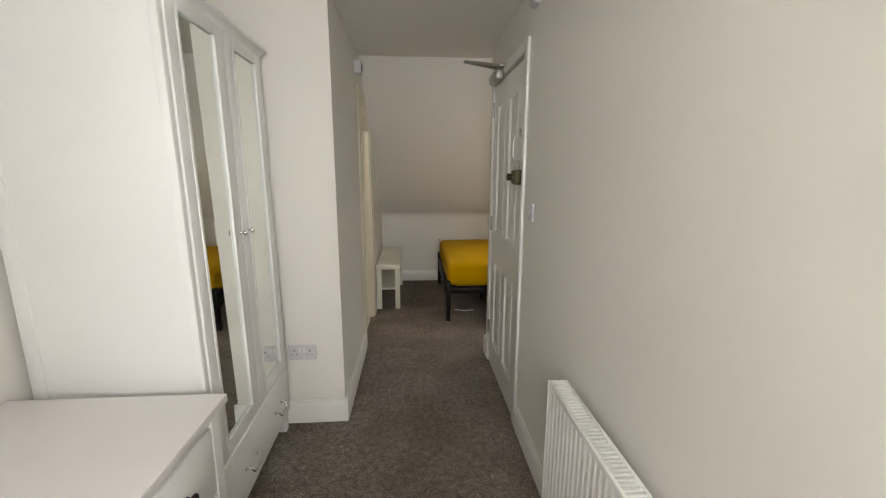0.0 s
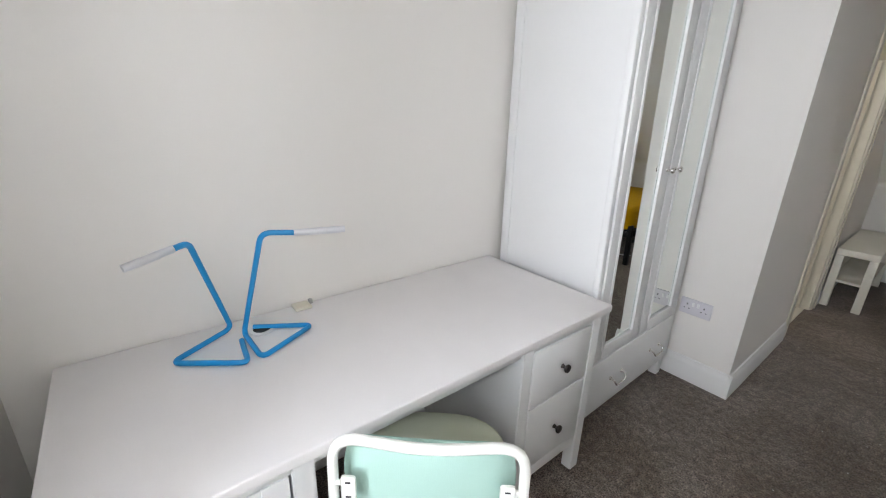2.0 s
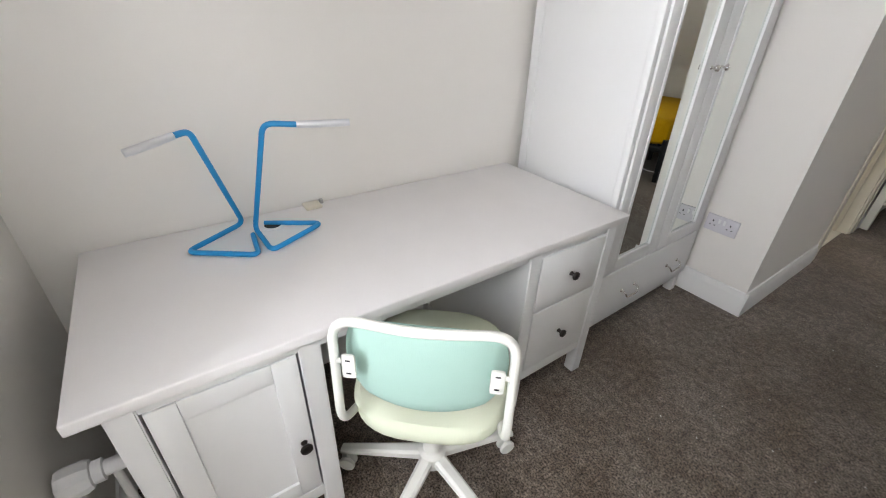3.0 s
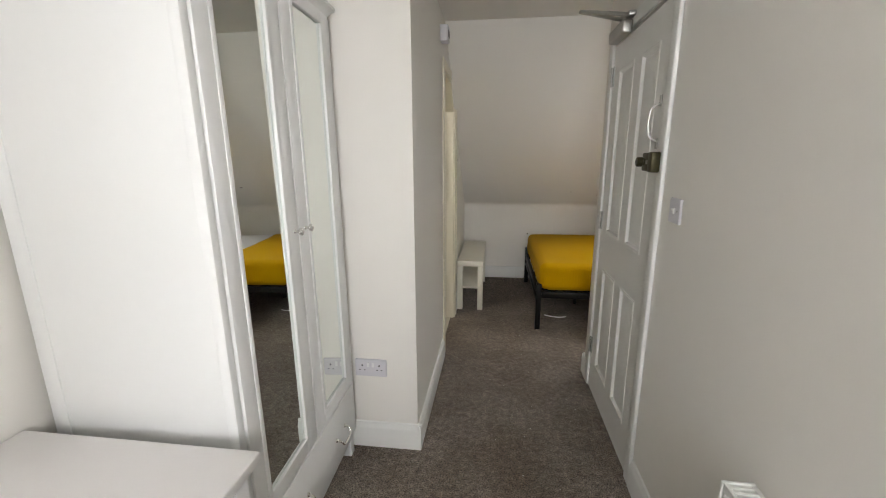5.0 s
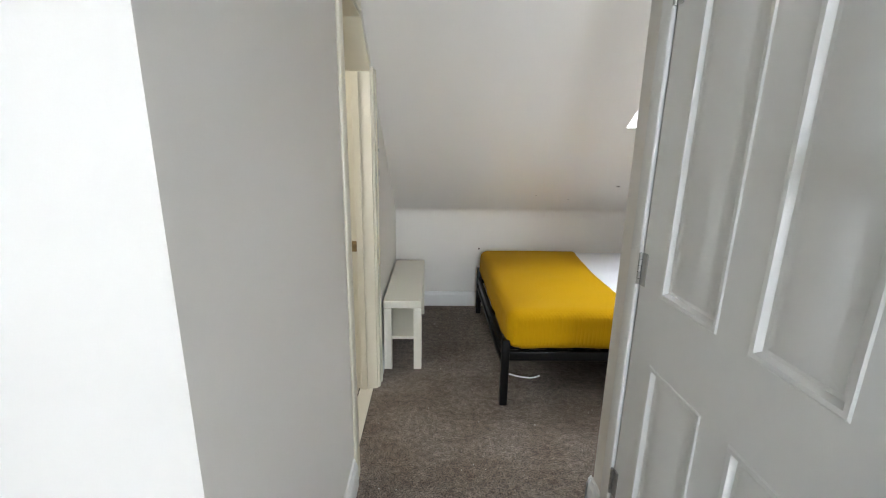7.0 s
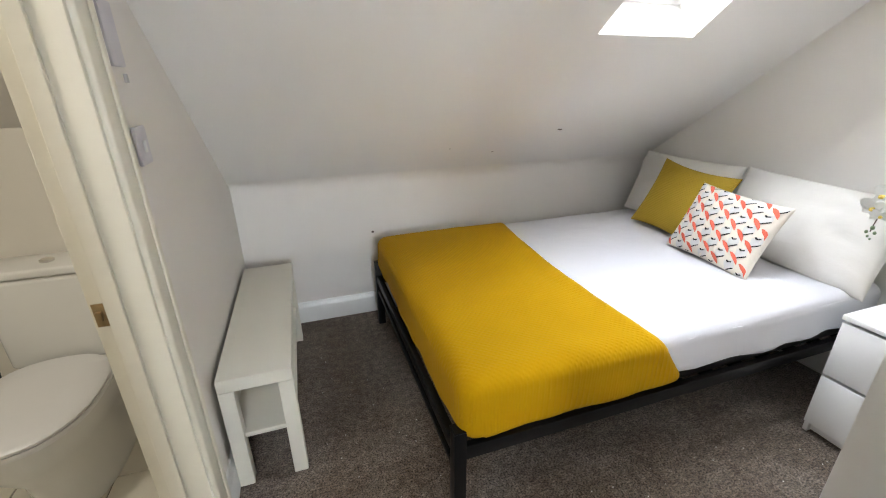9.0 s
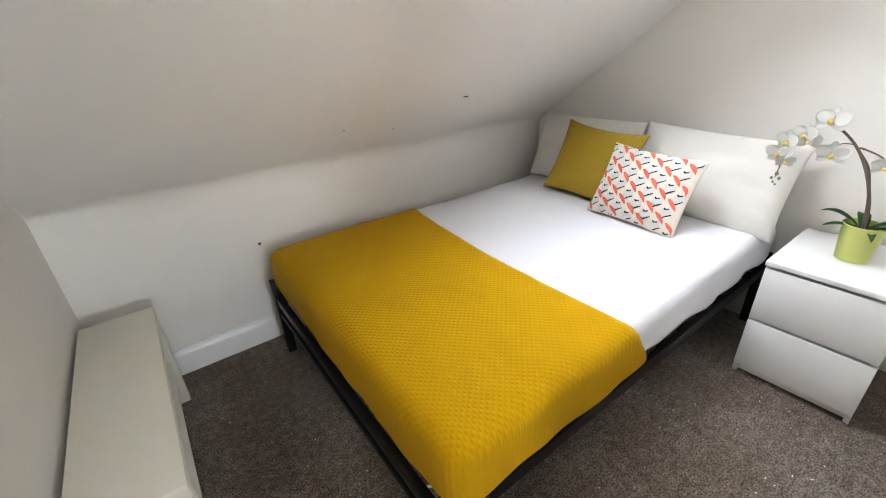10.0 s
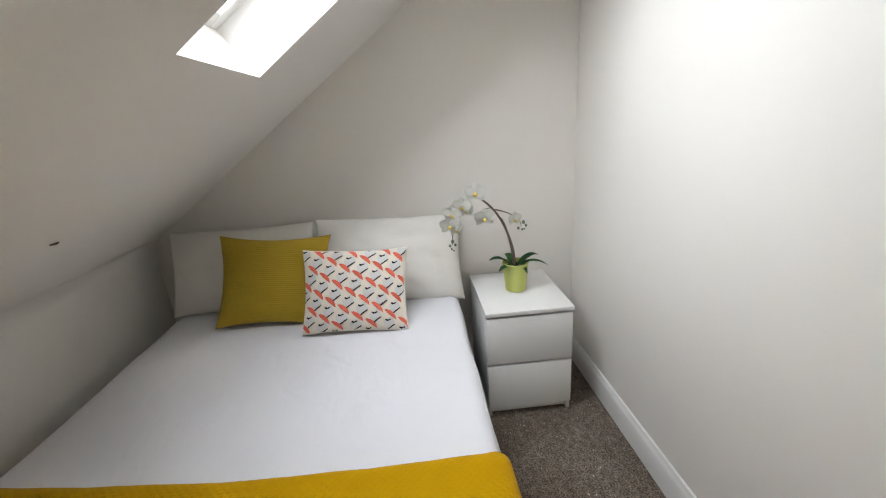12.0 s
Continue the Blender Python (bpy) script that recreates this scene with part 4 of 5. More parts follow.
        bm = bmesh.new()
        for s in (-1, 1):
            lathe(bm, [(0.012, -0.007), (0.026, -0.006), (0.028, 0), (0.026, 0.006), (0.012, 0.007)], m @ pose(0.285, s * 0.012, 0.0285, 90, 0, 0), 20)
        lathe(bm, [(0.006, 0.03), (0.006, 0.09)], m @ Matrix.Translation((0.285, 0, 0)), 10)
        part("castor", bm, CHAIRW, leg)
    root.matrix_world = Matrix.Translation(at) @ pose(0, 0, 0, 0, 0, turn)
    return root


swivel_chair((-0.034, 0.954, 0.0), 49)

# ---- bed ----
BX0, BX1, BY0, BY1 = 0.815, 2.825, 4.332, 5.712
bed = thing("bed_frame", (BX0, BY0, 0), "black powder-coated metal double bed frame", "bed")
for x, y, h in ((BX0, BY0, 0.395), (BX0, BY1 - 0.042, 0.405)):
    p = part("post", boxes((x, x + 0.042, y, y + 0.042, 0.0, h), bevel=0.003), BLACK, bed)
    part("post_cap", boxes((x - 0.001, x + 0.043, y - 0.001, y + 0.043, h, h + 0.007), bevel=0.002), BLACK, p)
for y in (BY0, BY1 - 0.042):
    part("post", boxes((BX1 - 0.042, BX1, y, y + 0.042, 0.0, 0.395), bevel=0.003), BLACK, bed)
    part("side_rail", boxes((BX0 + 0.042, BX1 - 0.042, y + 0.006, y + 0.032, 0.278, 0.330), bevel=0.003), BLACK, bed)
for x in (BX0 + 0.006, BX1 - 0.036):
    part("end_rail", boxes((x, x + 0.028, BY0 + 0.042, BY1 - 0.042, 0.285, 0.330), bevel=0.003), BLACK, bed)
part("lower_end_rail", boxes((BX0 + 0.008, BX0 + 0.030, BY0 + 0.042, BY1 - 0.042, 0.215, 0.240), bevel=0.003), BLACK, bed)
part("centre_rail", boxes((BX0 + 0.034, BX1 - 0.036, 5.00, 5.03, 0.27, 0.315)), BLACK, bed)
for x in (1.25, 1.85, 2.35):
    part("centre_leg", boxes((x, x + 0.03, 5.0, 5.03, 0.0, 0.27)), BLACK, bed)
x = BX0 + 0.10
while x < BX1 - 0.1:
    part("slat", boxes((x, x + 0.06, BY0 + 0.033, BY1 - 0.036, 0.317, 0.329)), BLACK, bed)
    x += 0.155
part("head_panel", boxes((BX1 - 0.036, BX1 - 0.012, BY0 + 0.042, BY1 - 0.042, 0.335, 0.39), bevel=0.003), BLACK, bed)

bm = bmesh.new()
soft_box(bm, (BX0 + 0.032, BY0 + 0.004, 0.364), (BX1 - 0.01, BY1 - 0.002, 0.562), 0.055, 44, 0.005, 5.0, 3.0)
for v in bm.verts:
    # soft folds along the hanging edge
    if v.co.y < BY0 + 0.05 and v.co.z < 0.53:
        k = (0.53 - v.co.z) / 0.2
        v.co.y += 0.010 * k * math.sin(v.co.x * 23 + 2 * noise.noise(v.co * 3)) - 0.006 * k
        v.co.z += 0.012 * noise.noise(Vector((v.co.x * 3, 0, 1)))
part("base_cloth", boxes((BX0 + 0.045, BX1 - 0.04, BY0 + 0.034, BY1 - 0.04, 0.330, 0.40), bevel=0.01), BLACK, bed, "black mattress base cloth")
tagged(part("mattress", bm, SHEET, None, sharp=80), "mattress under a plain white cotton sheet", "mattress")

bm = bmesh.new()
soft_box(bm, (BX0 + 0.018, BY0 - 0.016, 0.342), (1.66, BY1 + 0.010, 0.574), 0.06, 44, 0.004, 4.0, 9.0)
for v in bm.verts:
    f = max(0.0, (v.co.x - 1.0) / 0.66)
    t = min(1.0, max(0.0, (v.co.y - BY0) / (BY1 - BY0)))
    edge = 1.590 + 0.085 * t ** 2.2 - 0.015 * math.sin(math.pi * t)
    v.co.x += f * (edge - 1.66)
    if v.co.y < BY0 + 0.07:
        v.co.x += f * (0.56 - v.co.z) * 0.70
    low = max(0.0, 0.50 - v.co.z)
    if v.co.y < BY0 + 0.05:
        v.co.y += 0.10 * low * noise.noise(Vector((v.co.x * 6, 2, 0)))
    if v.co.x < BX0 + 0.10:
        v.co.x += 0.12 * low * noise.noise(Vector((v.co.y * 6, 4, 0)))
        v.co.z += 0.03 * noise.noise(Vector((v.co.y * 4, 7, 0))) * min(1, low * 8)
tagged(part("throw", bm, MUSTARD, None, sharp=80), "mustard yellow quilted throw over the foot of the bed", "throw")


def lean(x, y, z, tilt, spin=0.0):
    """Pose of an upright cushion whose face looks to -x; x, y, z: middle of its lower edge; tilt: degrees it leans back."""
    a = radians(tilt)
    m = Matrix(((0, math.sin(a), -math.cos(a), x), (-1, 0, 0, y), (0, math.cos(a), math.sin(a), z), (0, 0, 0, 1)))
    return m @ pose(0, 0, 0, 0, 0, spin)


def cushion_shape(u, v, w, h, t, pinch, seed, crease):
    """Point of the front face of a stuffed cushion, in its own frame; lower edge at y 0."""
    b = max(0.0, (1 - u ** 2)) ** 0.42 * max(0.0, (1 - v ** 2)) ** 0.42
    x = u * w / 2 * (1 - pinch * (1 - v * v) ** 1.0 * abs(u))
    y = v * h / 2 * (1 - pinch * (1 - u * u) ** 1.0 * abs(v)) + h / 2
    z = t / 2 * b
    if crease:
        z += crease * b * (noise.noise(Vector((x * 5 + seed, y * 5, seed))) + 0.6 * noise.noise(Vector((x * 11 + y * 6, y * 14 + seed, 2))))
    return Vector((x, y, z))


def cushion(name, m, w, h, t, mat, label, category, pinch=0.07, seed=1.0, crease=0.006, n=34, group=""):
    bm = bmesh.new()
    g = {}
    for s in (1, -1):
        for j in range(n + 1):
            for i in range(n + 1):
                u, v = math.sin((i / n - 0.5) * math.pi), math.sin((j / n - 0.5) * math.pi)
                p = cushion_shape(u, v, w, h, t, pinch, seed * s, crease)
                p.z *= s
                edge = i in (0, n) or j in (0, n)
                if edge and s < 0:
                    g[s, i, j] = g[1, i, j]
                else:
                    g[s, i, j] = bm.verts.new(p)
    for s in (1, -1):
        for j in range(n):
            for i in range(n):
                bm.faces.new((g[s, i, j], g[s, i + 1, j], g[s, i + 1, j + 1], g[s, i, j + 1]))
    ob = part(name, bm, mat, None, "", True, 85)
    ob.matrix_world = m
    return tagged(ob, label, category, group)


cushion("pillow", lean(2.60, 5.365, 0.565, 20), 0.69, 0.41, 0.15, PILLOW, "off-white cotton pillow against the gable wall", "pillow", 0.05, 2.0, 0.018, group="pillows")
cushion("pillow", lean(2.585, 4.665, 0.545, 21, -2), 0.72, 0.43, 0.18, PILLOW, "plump off-white cotton pillow beside the bedside chest", "pillow", 0.05, 5.0, 0.020, group="pillows")
cushion("cushion", lean(2.405, 5.185, 0.562, 25, -4), 0.50, 0.415, 0.13, OLIVE, "ochre ribbed square cushion leaning on the pillows", "cushion", 0.12, 7.0, 0.006)

# printed cushion
PW, PH, PT, PP, PSD, PCR = 0.452, 0.362, 0.13, 0.07, 11.0, 0.003
pm = lean(2.285, 4.805, 0.558, 26, -3)
pc = cushion("printed_cushion", pm, PW, PH, PT, CANVAS, "square canvas cushion printed in coral, grey and black", "cushion", PP, PSD, PCR)
bpy.context.view_layer.update()


def print_patch(bm, cx, cy, outline, lift):
    """A flat printed figure laid on the cushion's face; cx, cy, outline in metres of the cloth."""
    vs = []
    if abs(cx) > PW / 2 * 0.99 or abs(cy - PH / 2) > PH / 2 * 0.99:
        return
    for a, b in outline:
        u, v = (cx + a) / (PW / 2), (cy + b - PH / 2) / (PH / 2)
        u, v = max(-0.975, min(0.975, u)), max(-0.975, min(0.975, v))
        vs.append(bm.verts.new(cushion_shape(u, v, PW, PH, PT, PP, PSD, PCR) + Vector((0, 0, lift))))
    # a fan keeps the figure on the curved face
    mu = sum((v.co for v in vs), Vector()) / len(vs)
    u, v = cx / (PW / 2), (cy - PH / 2) / (PH / 2)
    mid = bm.verts.new(mu + Vector((0, 0, lift * 0.6)))
    for k in range(len(vs)):
        bm.faces.new((vs[k], vs[(k + 1) % len(vs)], mid))


def turned(pts, deg, sx=1.0, sy=1.0):
    c, s = math.cos(radians(deg)), math.sin(radians(deg))
    return [(c * x * sx - s * y * sy, s * x * sx + c * y * sy) for x, y in pts]


leafy = [(-0.5, -0.05), (-0.42, 0.16), (-0.2, 0.32), (0.05, 0.36), (0.3, 0.28), (0.5, 0.05), (0.2, -0.02), (-0.2, -0.1)]
dash = [(-0.5, -0.09), (0.0, -0.07), (0.5, -0.06), (0.5, 0.07), (0.0, 0.09), (-0.5, 0.06)]
tick = [(-0.5, 0.1), (-0.2, -0.14), (0.2, 0.0), (0.5, 0.12), (0.45, 0.3), (0.15, 0.18), (-0.15, 0.08), (-0.4, 0.3)]
rhomb = [(-0.5, -0.5), (0.0, -0.25), (0.5, 0.0), (0.5, 0.5), (0.0, 0.25), (-0.5, 0.0)]
bc, bg, bk = bmesh.new(), bmesh.new(), bmesh.new()
slant = [(-0.5, -0.5), (0.0, -0.5), (0.5, -0.5), (0.5, 0.0), (0.5, 0.5), (0.0, 0.5), (-0.5, 0.5), (-0.5, 0.0)]
grey = [(PW * (0.094 * a - 0.020 * b), PH * (0.068 * a + 0.092 * b)) for a, b in slant]
for j in range(-6, 14):
    for i in range(-6, 10):
        cx = PW * (-0.5 + 0.03 + 0.122 * i + 0.066 * j)
        cy = PH * (0.06 - 0.091 * i + 0.196 * j)
        print_patch(bg, cx + 0.046 * PW, cy + 0.104 * PH, grey, 0.0022)
        print_patch(bc, cx, cy, turned(leafy, -47, 0.066, 0.042), 0.0042)
        print_patch(bk, cx + 0.064 * PW, cy + 0.052 * PH, turned(dash, 34, 0.040, 0.034), 0.0040)
        print_patch(bk, cx + 0.040 * PW, cy + 0.128 * PH, turned(tick, 2, 0.025, 0.026), 0.0040)
for nm, b, mt in (("coral_print", bc, CORAL), ("grey_print", bg, PGREY), ("black_print", bk, PBLACK)):
    o = part(nm, b, mt, None)
    o.parent = pc
    o["kind"] = "stuff"

# white cable lying under the bed
bm = bmesh.new()
tube(bm, round_path([(0.93, 4.66, 0.006), (0.98, 4.63, 0.006), (1.06, 4.61, 0.006), (1.12, 4.64, 0.006)], 0.05, 6), 0.005, 8)
tagged(part("cable", bm, PLASTIC, None), "white flex lying on the carpet under the bed", "cable")

# ---- bench ----
NX0, NX1, NY0, NY1, NH = 0.122, 0.362, 4.728, 5.692, 0.475
bench = thing("bench", (NX0, NY0, 0), "narrow white foil-covered bench with a low shelf", "bench")
part("top", boxes((NX0, NX1, NY0, NY1, NH - 0.05, NH), bevel=0.0025), BENCHW, bench)
for x in (NX0, NX1 - 0.05):
    for y in (NY0, NY1 - 0.05):
        part("leg", boxes((x, x + 0.05, y, y + 0.05, 0, NH - 0.051), bevel=0.0025), BENCHW, bench)
part("shelf", boxes((NX0 + 0.012, NX1 - 0.012, NY0 + 0.02, NY1 - 0.02, 0.205, 0.225), bevel=0.002), BENCHW, bench)
part("rear_board", boxes((NX0 + 0.002, NX0 + 0.012, NY0 + 0.051, NY1 - 0.051, 0.225, NH - 0.051)), BENCHW, bench)

# ---- bedside chest ----
CX0, CX1, CY0, CY1, CH = 2.345, 2.822, 3.842, 4.243, 0.558
ch = thing("bedside_chest", (CX0, CY0, 0), "white two-drawer bedside chest with grip-slot fronts", "bedside table")
part("top", boxes((CX0 - 0.004, CX1, CY0 - 0.002, CY1 + 0.002, CH - 0.020, CH), bevel=0.002), WHITE, ch)
for y in (CY0, CY1 - 0.018):
    part("side_panel", boxes((CX0 + 0.016, CX1, y, y + 0.018, 0, CH - 0.0205), bevel=0.001), WHITE, ch)
part("back_panel", boxes((CX1 - 0.008, CX1 - 0.002, CY0 + 0.018, CY1 - 0.018, 0.05, CH - 0.021)), WHITE, ch)
part("plinth", boxes((CX0 + 0.036, CX0 + 0.050, CY0 + 0.018, CY1 - 0.018, 0.006, 0.055)), WHITE, ch)
for z0, z1 in ((0.052, 0.281), (0.293, 0.526)):
    d = part("drawer_front", boxes((CX0, CX0 + 0.016, CY0 + 0.002, CY1 - 0.002, z0, z1), bevel=0.0015), WHITE, ch)
    part("drawer_box", boxes((CX0 + 0.0165, CX1 - 0.03, CY0 + 0.022, CY1 - 0.022, z0 + 0.015, z1 - 0.015)), WHITE, d)

# ---- orchid ----
OX, OY = 2.585, 4.048
plant = thing("orchid", (OX, OY, CH), "white artificial orchid in a lime ceramic pot", "potted plant")
bm = bmesh.new()
prof = [(0.046, 0.0), (0.050, 0.003), (0.056, 0.06), (0.063, 0.135), (0.065, 0.143), (0.061, 0.145), (0.059, 0.135), (0.056, 0.118)]
lathe(bm, prof, Matrix.Translation((OX, OY, CH + 0.0005)), 40, True)
part("pot", bm, LIME, plant, "lime green glazed pot")
bm = bmesh.new()
lathe(bm, [(0.055, 0.119), (0.035, 0.127), (0.01, 0.13)], Matrix.Translation((OX, OY, CH)), 20)
for v in bm.verts:
    v.co.z += 0.006 * noise.noise(v.co * 70)
part("bark", bm, SOIL, plant)


def leaf(az, length, width, rise, droop, bend=0.0):
    bm = bmesh.new()
    n = 14
    rows = []
    for i in range(n + 1):
        t = i / n
        r = 0.012 + t * length
        z = 0.125 + rise * math.sin(math.pi * 0.55 * t) - droop * t * t
        w = width * (math.sin(math.pi * min(1, 0.14 + 0.86 * t)) ** 0.7) * 0.5
        side = bend * t * t
        rows.append([bm.verts.new((r, side + w * k, z + abs(k) * w * 0.35)) for k in (-1, -0.5, 0, 0.5, 1)])
    for a, b in zip(rows, rows[1:]):
        for k in range(4):
            bm.faces.new((a[k], a[k + 1], b[k + 1], b[k]))
    ext = bmesh.ops.solidify(bm, geom=bm.faces[:], thickness=0.0018)
    bmesh.ops.transform(bm, matrix=Matrix.Translation((OX, OY, CH)) @ pose(0, 0, 0, 0, 0, az), verts=bm.verts[:])
    part("leaf", bm, LEAF, plant, sharp=80)


leaf(100, 0.125, 0.05, 0.06, 0.015)
leaf(130, 0.13, 0.035, 0.025, 0.012, 0.01)
leaf(-80, 0.115, 0.048, 0.055, 0.018)
leaf(-105, 0.145, 0.036, 0.045, 0.04, -0.01)
leaf(-150, 0.07, 0.035, 0.03, 0.05)
leaf(20, 0.09, 0.04, 0.05, 0.02)


def spline(pts, n=10):
    pts = [Vector(p) for p in pts]
    p = [pts[0] * 2 - pts[1]] + pts + [pts[-1] * 2 - pts[-2]]
    out = []
    for i in range(1, len(p) - 2):
        for k in range(n):
            t = k / n
            a, b, c, d = p[i - 1], p[i], p[i + 1], p[i + 2]
            out.append(0.5 * (2 * b + (c - a) * t + (2 * a - 5 * b + 4 * c - d) * t * t + (3 * b - a - 3 * c + d) * t ** 3))
    return out + [pts[-1]]


def stem(pts, r0, r1, mat=STEM):
    q = spline(pts)
    bm = bmesh.new()
    tube(bm, q, 0, 8, [r0 + (r1 - r0) * i / (len(q) - 1) for i in range(len(q))])
    return part("stem", bm, mat, plant)


X = OX - 0.01
stem([(OX, OY, CH + 0.12), (OX, 4.062, 0.78), (X, 4.105, 0.90), (X, 4.165, 0.99), (X, 4.238, 1.043), (X - 0.01, 4.29, 1.02), (X - 0.015, 4.335, 0.955), (X - 0.02, 4.35, 0.87), (X - 0.02, 4.355, 0.825)], 0.0065, 0.0016)
stem([(OX + 0.008, OY + 0.004, CH + 0.12), (OX + 0.006, 4.066, 0.78), (X + 0.012, 4.10, 0.90), (X + 0.01, 4.145, 0.965), (X + 0.01, 4.12, 0.965), (X + 0.0, 4.07, 0.945), (X - 0.005, 4.03, 0.91), (X - 0.01, 4.022, 0.885)], 0.0055, 0.0014)
stem([(X, 4.16, 0.983), (X - 0.02, 4.19, 0.985), (X - 0.03, 4.205, 0.965)], 0.002, 0.0014)


def flower(at, az, el, size):
    m = Matrix.Translation(at) @ pose(0, 0, 0, 0, 0, az) @ pose(0, 0, 0, 0, el, 0)
    root_bm = bmesh.new()

    def petal(a, ln, wd, cup, off):
        n = 8
        rows = []
        for i in range(n + 1):
            t = i / n
            w = wd * math.sin(math.pi * (0.08 + 0.90 * t)) ** 0.6 * 0.5
            r = ln * t
            rows.append([Vector((off + cup * t * t + 0.15 * w * abs(k), w * k, r)) for k in (-1, -0.5, 0, 0.5, 1)])
        rot = Matrix.Rotation(radians(a), 4, "X")
        vs = [[root_bm.verts.new(m @ (rot @ (p * size))) for p in row] for row in rows]
        for q, r in zip(vs, vs[1:]):
            for k in range(4):
                root_bm.faces.new((q[k], q[k + 1], r[k + 1], r[k]))
    for a in (0, 125, -125):
        petal(a, 1.0, 0.62, 0.10, 0.0)
    for a in (68, -68):
        petal(a, 1.08, 1.05, 0.14, 0.05)
    bmesh.ops.solidify(root_bm, geom=root_bm.faces[:], thickness=0.0008)
    f = part("flower", root_bm, PETAL, plant, "white orchid flower", sharp=80)
    bm = bmesh.new()
    lathe(bm, [(0.02, 0.0), (0.13, 0.12), (0.20, 0.28), (0.12, 0.42), (0.03, 0.48)], m @ Matrix.Diagonal((size, size, size, 1)) @ pose(0.05, 0, -0.05, 0, 110, 0), 12)
    part("lip", bm, YLIP, f, "yellow flower lip")


# faces look to -x (az 180)
for at, az, el, sz in (((X - 0.02, 4.238, 1.060), 175, -20, 0.040), ((X - 0.025, 4.300, 1.005), 160, 0, 0.034), ((X - 0.03, 4.345, 0.975), 150, 5, 0.036), ((X - 0.035, 4.360, 0.925), 170, 10, 0.036), ((X - 0.035, 4.335, 0.900), 200, 15, 0.026), ((X - 0.04, 4.203, 0.950), 185, 10, 0.038), ((X - 0.02, 4.060, 0.925), 205, 5, 0.030), ((X - 0.02, 4.285, 0.985), 190, 10, 0.030)):
    flower(at, az, el, sz * 1.3)
for at, r in (((X - 0.02, 4.352, 0.842), 0.0075), ((X - 0.02, 4.366, 0.822), 0.006), ((X - 0.02, 4.340, 0.824), 0.006), ((X - 0.02, 4.358, 0.806), 0.0045), ((X - 0.02, 4.348, 0.797), 0.004), ((X - 0.01, 4.012, 0.905), 0.0075), ((X - 0.01, 4.000, 0.888), 0.006), ((X - 0.01, 4.036, 0.878), 0.006), ((X - 0.01, 4.018, 0.870), 0.005), ((X - 0.01, 4.008, 0.872), 0.004)):
    bm = bmesh.new()
    bmesh.ops.create_icosphere(bm, subdivisions=2, radius=r)
    for v in bm.verts:
        v.co = Vector((v.co.x, v.co.y, v.co.z * 1.25)) + Vector(at)
    part("bud", bm, BUD, plant)

# ---- bathroom ----
XW2, YT0, YT1 = -1.30, 3.0, 5.34
structure("bath_wall_north", boxes((XW2, XB, YT1, YT1 + 0.1, -0.1, slope_z(YT1 + 0.02))), BATHW, "cream painted bathroom wall behind the toilet")
bm = bmesh.new()
prism(bm, [(YT0, -0.1), (YT1 + 0.1, -0.1), (YT1 + 0.1, slope_z(YT1 + 0.1)), (YC, ZC), (YT0, ZC)], "x", XW2 - 0.1, XW2)
structure("bath_wall_west", bm, BATHW, "cream painted bathroom side wall")
structure("bath_wall_south", boxes((XW2, XB, YT0 - 0.08, YT0, -0.1, ZC)), BATHW, "cream painted bathroom end wall")
bf = structure("bath_floor", boxes((XW2, XC - 0.021, YT0, YT1, -0.08, -0.006)), GROUT, "cream bathroom floor tiles with dark joints")
bm = boxes((0, 0.327, 0, 0.327, -0.008, 0.0), bevel=0.0015, seg=1)
tile0 = None
ny = 0
for i in range(-2, 3):
    for j in range(-6, 2):
        x, y = -0.665 + i * 0.332, 4.935 + j * 0.332
        if x < XW2 or x + 0.327 > XC - 0.025 or y < YT0 or y + 0.327 > YT1 + 0.08:
            continue
        if tile0 is None:
            tile0 = part("tile", bm, TILE, bf, "", False)
            tile0.location = (x, y, 0)
        else:
            o = tile0.copy()
            scene.collection.objects.link(o)
            o.location = (x, y, 0)
part("tile", boxes((0.001, XC - 0.024, 3.9, 4.6, -0.008, 0.0)), TILE, bf, "", False)

TX, TY = -0.44, 5.13
wc = thing("toilet", (TX, TY, 0), "white ceramic close-coupled toilet with closed lid", "toilet")


def oval_loft(name, rings, mat, parent):
    """Rings of (half width, front y, back y, z)."""
    bm = bmesh.new()
    n, rs = 36, []
    for hw, f, b, z in rings:
        ring = []
        for k in range(n):
            a = 2 * math.pi * k / n
            c, s = math.cos(a), math.sin(a)
            cy, hy = (f + b) / 2, (b - f) / 2
            p = 0.9 if s < 0 else 0.6
            ring.append(bm.verts.new((TX + hw * math.copysign(abs(c) ** 0.85, c), cy + hy * math.copysign(abs(s) ** p, s), z)))
        rs.append(ring)
    for a, b in zip(rs, rs[1:]):
        for k in range(n):
            bm.faces.new((a[k], a[(k + 1) % n], b[(k + 1) % n], b[k]))
    bm.faces.new(rs[0])
    bm.faces.new(rs[-1])
    return part(name, bm, mat, parent, sharp=50)


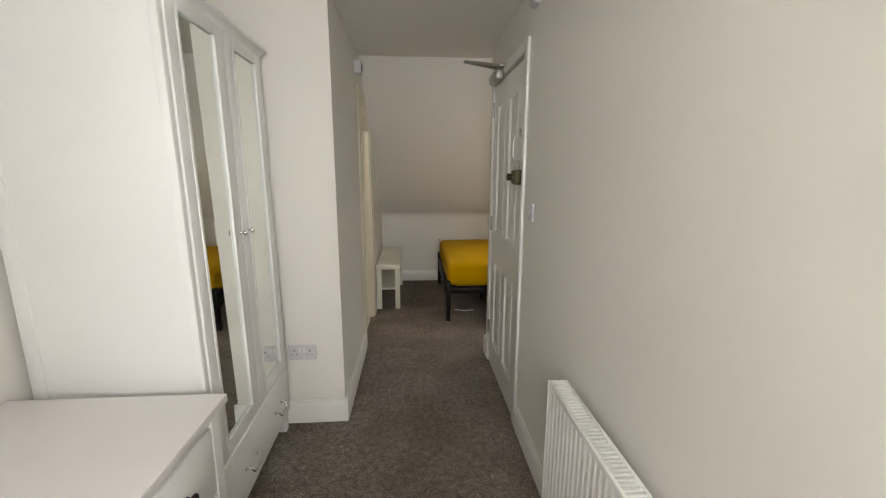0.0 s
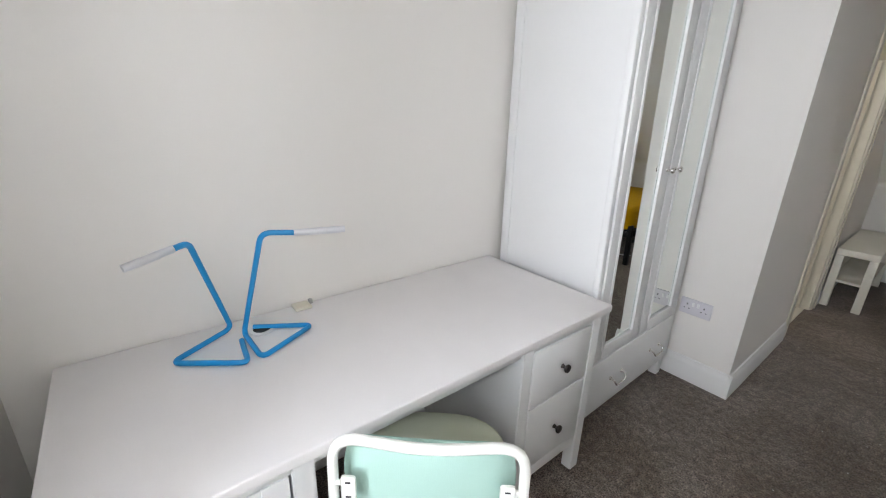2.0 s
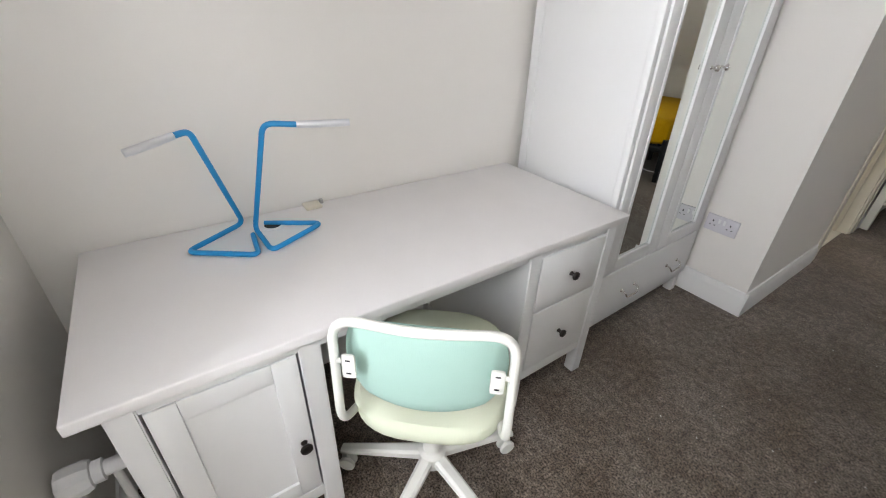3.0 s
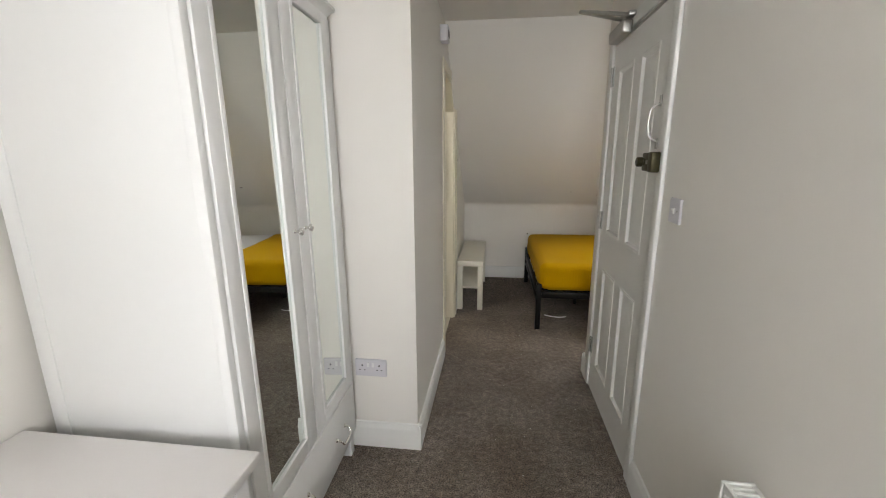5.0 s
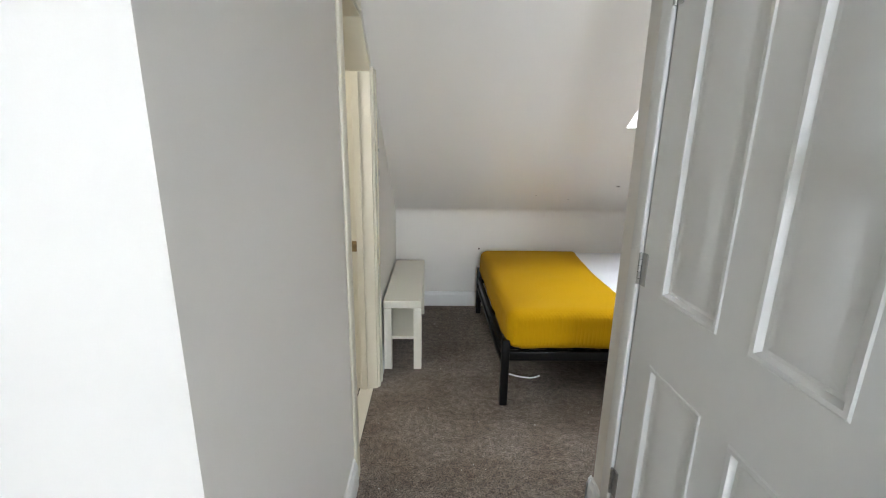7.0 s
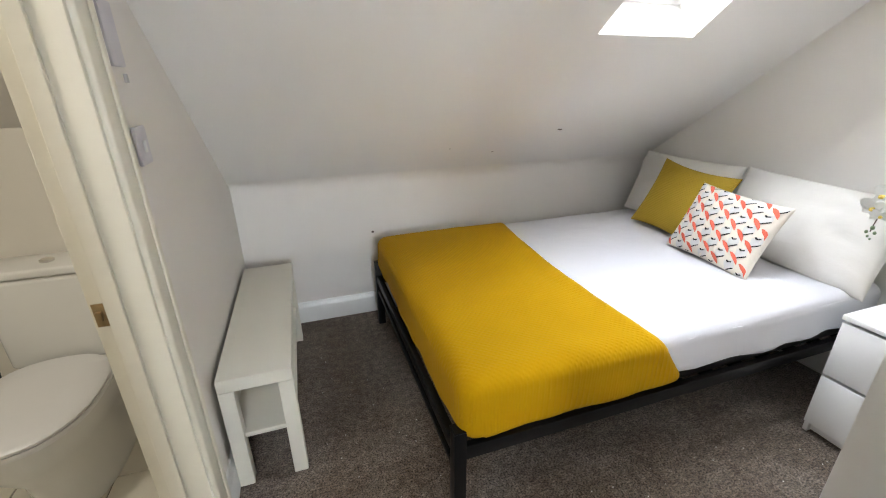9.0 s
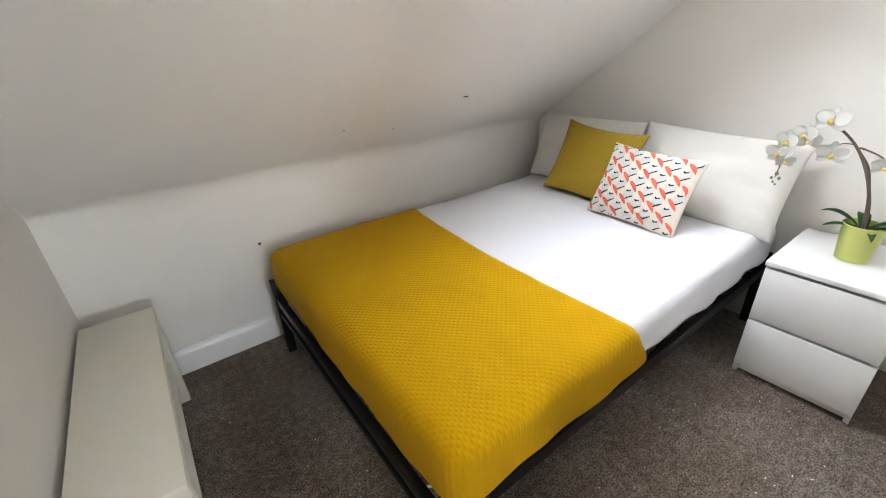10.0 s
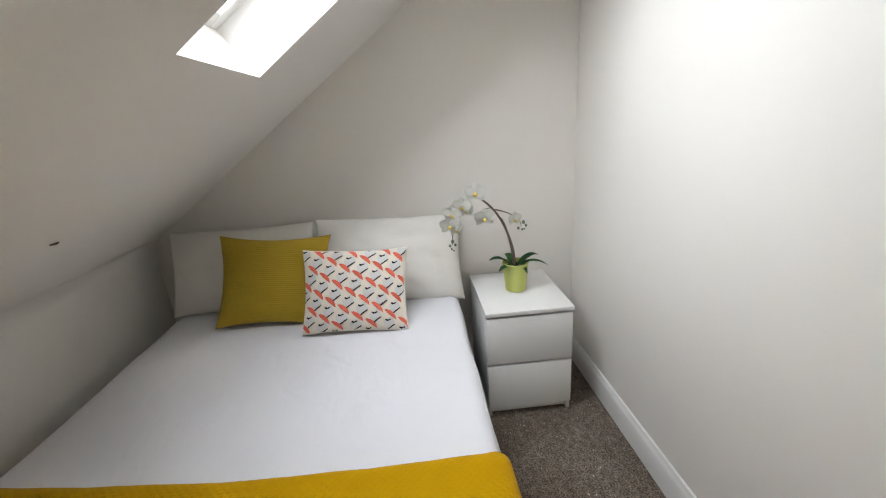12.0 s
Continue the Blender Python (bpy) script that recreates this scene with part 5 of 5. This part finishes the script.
oval_loft("pan", [(0.12, TY - 0.34, TY + 0.16, 0.0), (0.115, TY - 0.33, TY + 0.16, 0.05), (0.12, TY - 0.36, TY + 0.16, 0.18), (0.155, TY - 0.44, TY + 0.14, 0.29), (0.178, TY - 0.475, TY + 0.13, 0.36), (0.182, TY - 0.48, TY + 0.13, 0.40)], CERAMIC, wc)
oval_loft("seat", [(0.184, TY - 0.485, TY + 0.0, 0.402), (0.187, TY - 0.488, TY + 0.0, 0.410), (0.185, TY - 0.486, TY + 0.0, 0.420)], PLASTIC, wc)
oval_loft("lid", [(0.185, TY - 0.487, TY + 0.0, 0.424), (0.188, TY - 0.49, TY + 0.0, 0.434), (0.180, TY - 0.48, TY - 0.005, 0.444), (0.10, TY - 0.38, TY - 0.06, 0.449)], PLASTIC, wc)
part("cistern", boxes((TX - 0.19, TX + 0.19, TY + 0.025, TY + 0.195, 0.40, 0.755), bevel=0.02, seg=4), CERAMIC, wc)
li = part("cistern_lid", boxes((TX - 0.197, TX + 0.197, TY + 0.018, TY + 0.2, 0.758, 0.790), bevel=0.010, seg=3), CERAMIC, wc)
bm = bmesh.new()
lathe(bm, [(0.022, 0.79), (0.022, 0.797), (0.018, 0.800)], Matrix.Translation((TX, TY + 0.10, 0)), 24)
part("flush_button", bm, CHROME, li, "chrome flush button")
br = thing("toilet_brush", (-0.66, 5.10, 0), "black toilet brush in a dark holder", "toilet brush")
bm = bmesh.new()
lathe(bm, [(0.045, 0.0), (0.048, 0.13), (0.04, 0.135)], Matrix.Translation((-0.66, 5.10, 0.001)), 20)
part("holder", bm, CERAMIC, br)
bm = bmesh.new()
tube(bm, [(-0.66, 5.10, 0.12), (-0.645, 5.10, 0.32), (-0.63, 5.11, 0.54)], 0.008, 10)
part("handle", bm, CARDB, br)

# ---- lint on the carpet, and specks for its indentation lines ----
rng = random.Random(4)
bm = bmesh.new()
for k in range(215):
    a = rng.random()
    # these rows are no lint: they draw the lighter dents beside the chest
    if k > 170:
        x, y = (2.27 + rng.uniform(-0.015, 0.015), rng.uniform(3.74, 4.15)) if a < 0.6 else (rng.uniform(2.27, 2.6), 3.735 + rng.uniform(-0.01, 0.01))
    elif a < 0.4:
        x, y = rng.uniform(0.15, 1.0), rng.uniform(1.2, 4.2)
    elif a < 0.7:
        x, y = rng.uniform(1.2, 2.3), rng.uniform(3.75, 4.3)
    else:
        x, y = rng.uniform(0.4, 0.85), rng.uniform(4.3, 5.7)
    s = rng.uniform(0.0006, 0.0014) if k > 170 else rng.uniform(0.0008, 0.0024)
    b = bmesh.ops.create_icosphere(bm, subdivisions=1, radius=s)
    st2 = rng.uniform(1, 2.5)
    an = rng.uniform(0, 3.14)
    for v in b["verts"]:
        q = Vector((v.co.x * st2, v.co.y, v.co.z * 0.6))
        v.co = Vector((x + q.x * math.cos(an) - q.y * math.sin(an), y + q.x * math.sin(an) + q.y * math.cos(an), q.z + 0.002))
tagged(part("carpet_lint_and_indents", bm, PETAL, None), "pale lint specks on the carpet, and rows of specks drawing its lighter indentation lines", "lint", "", "stuff")
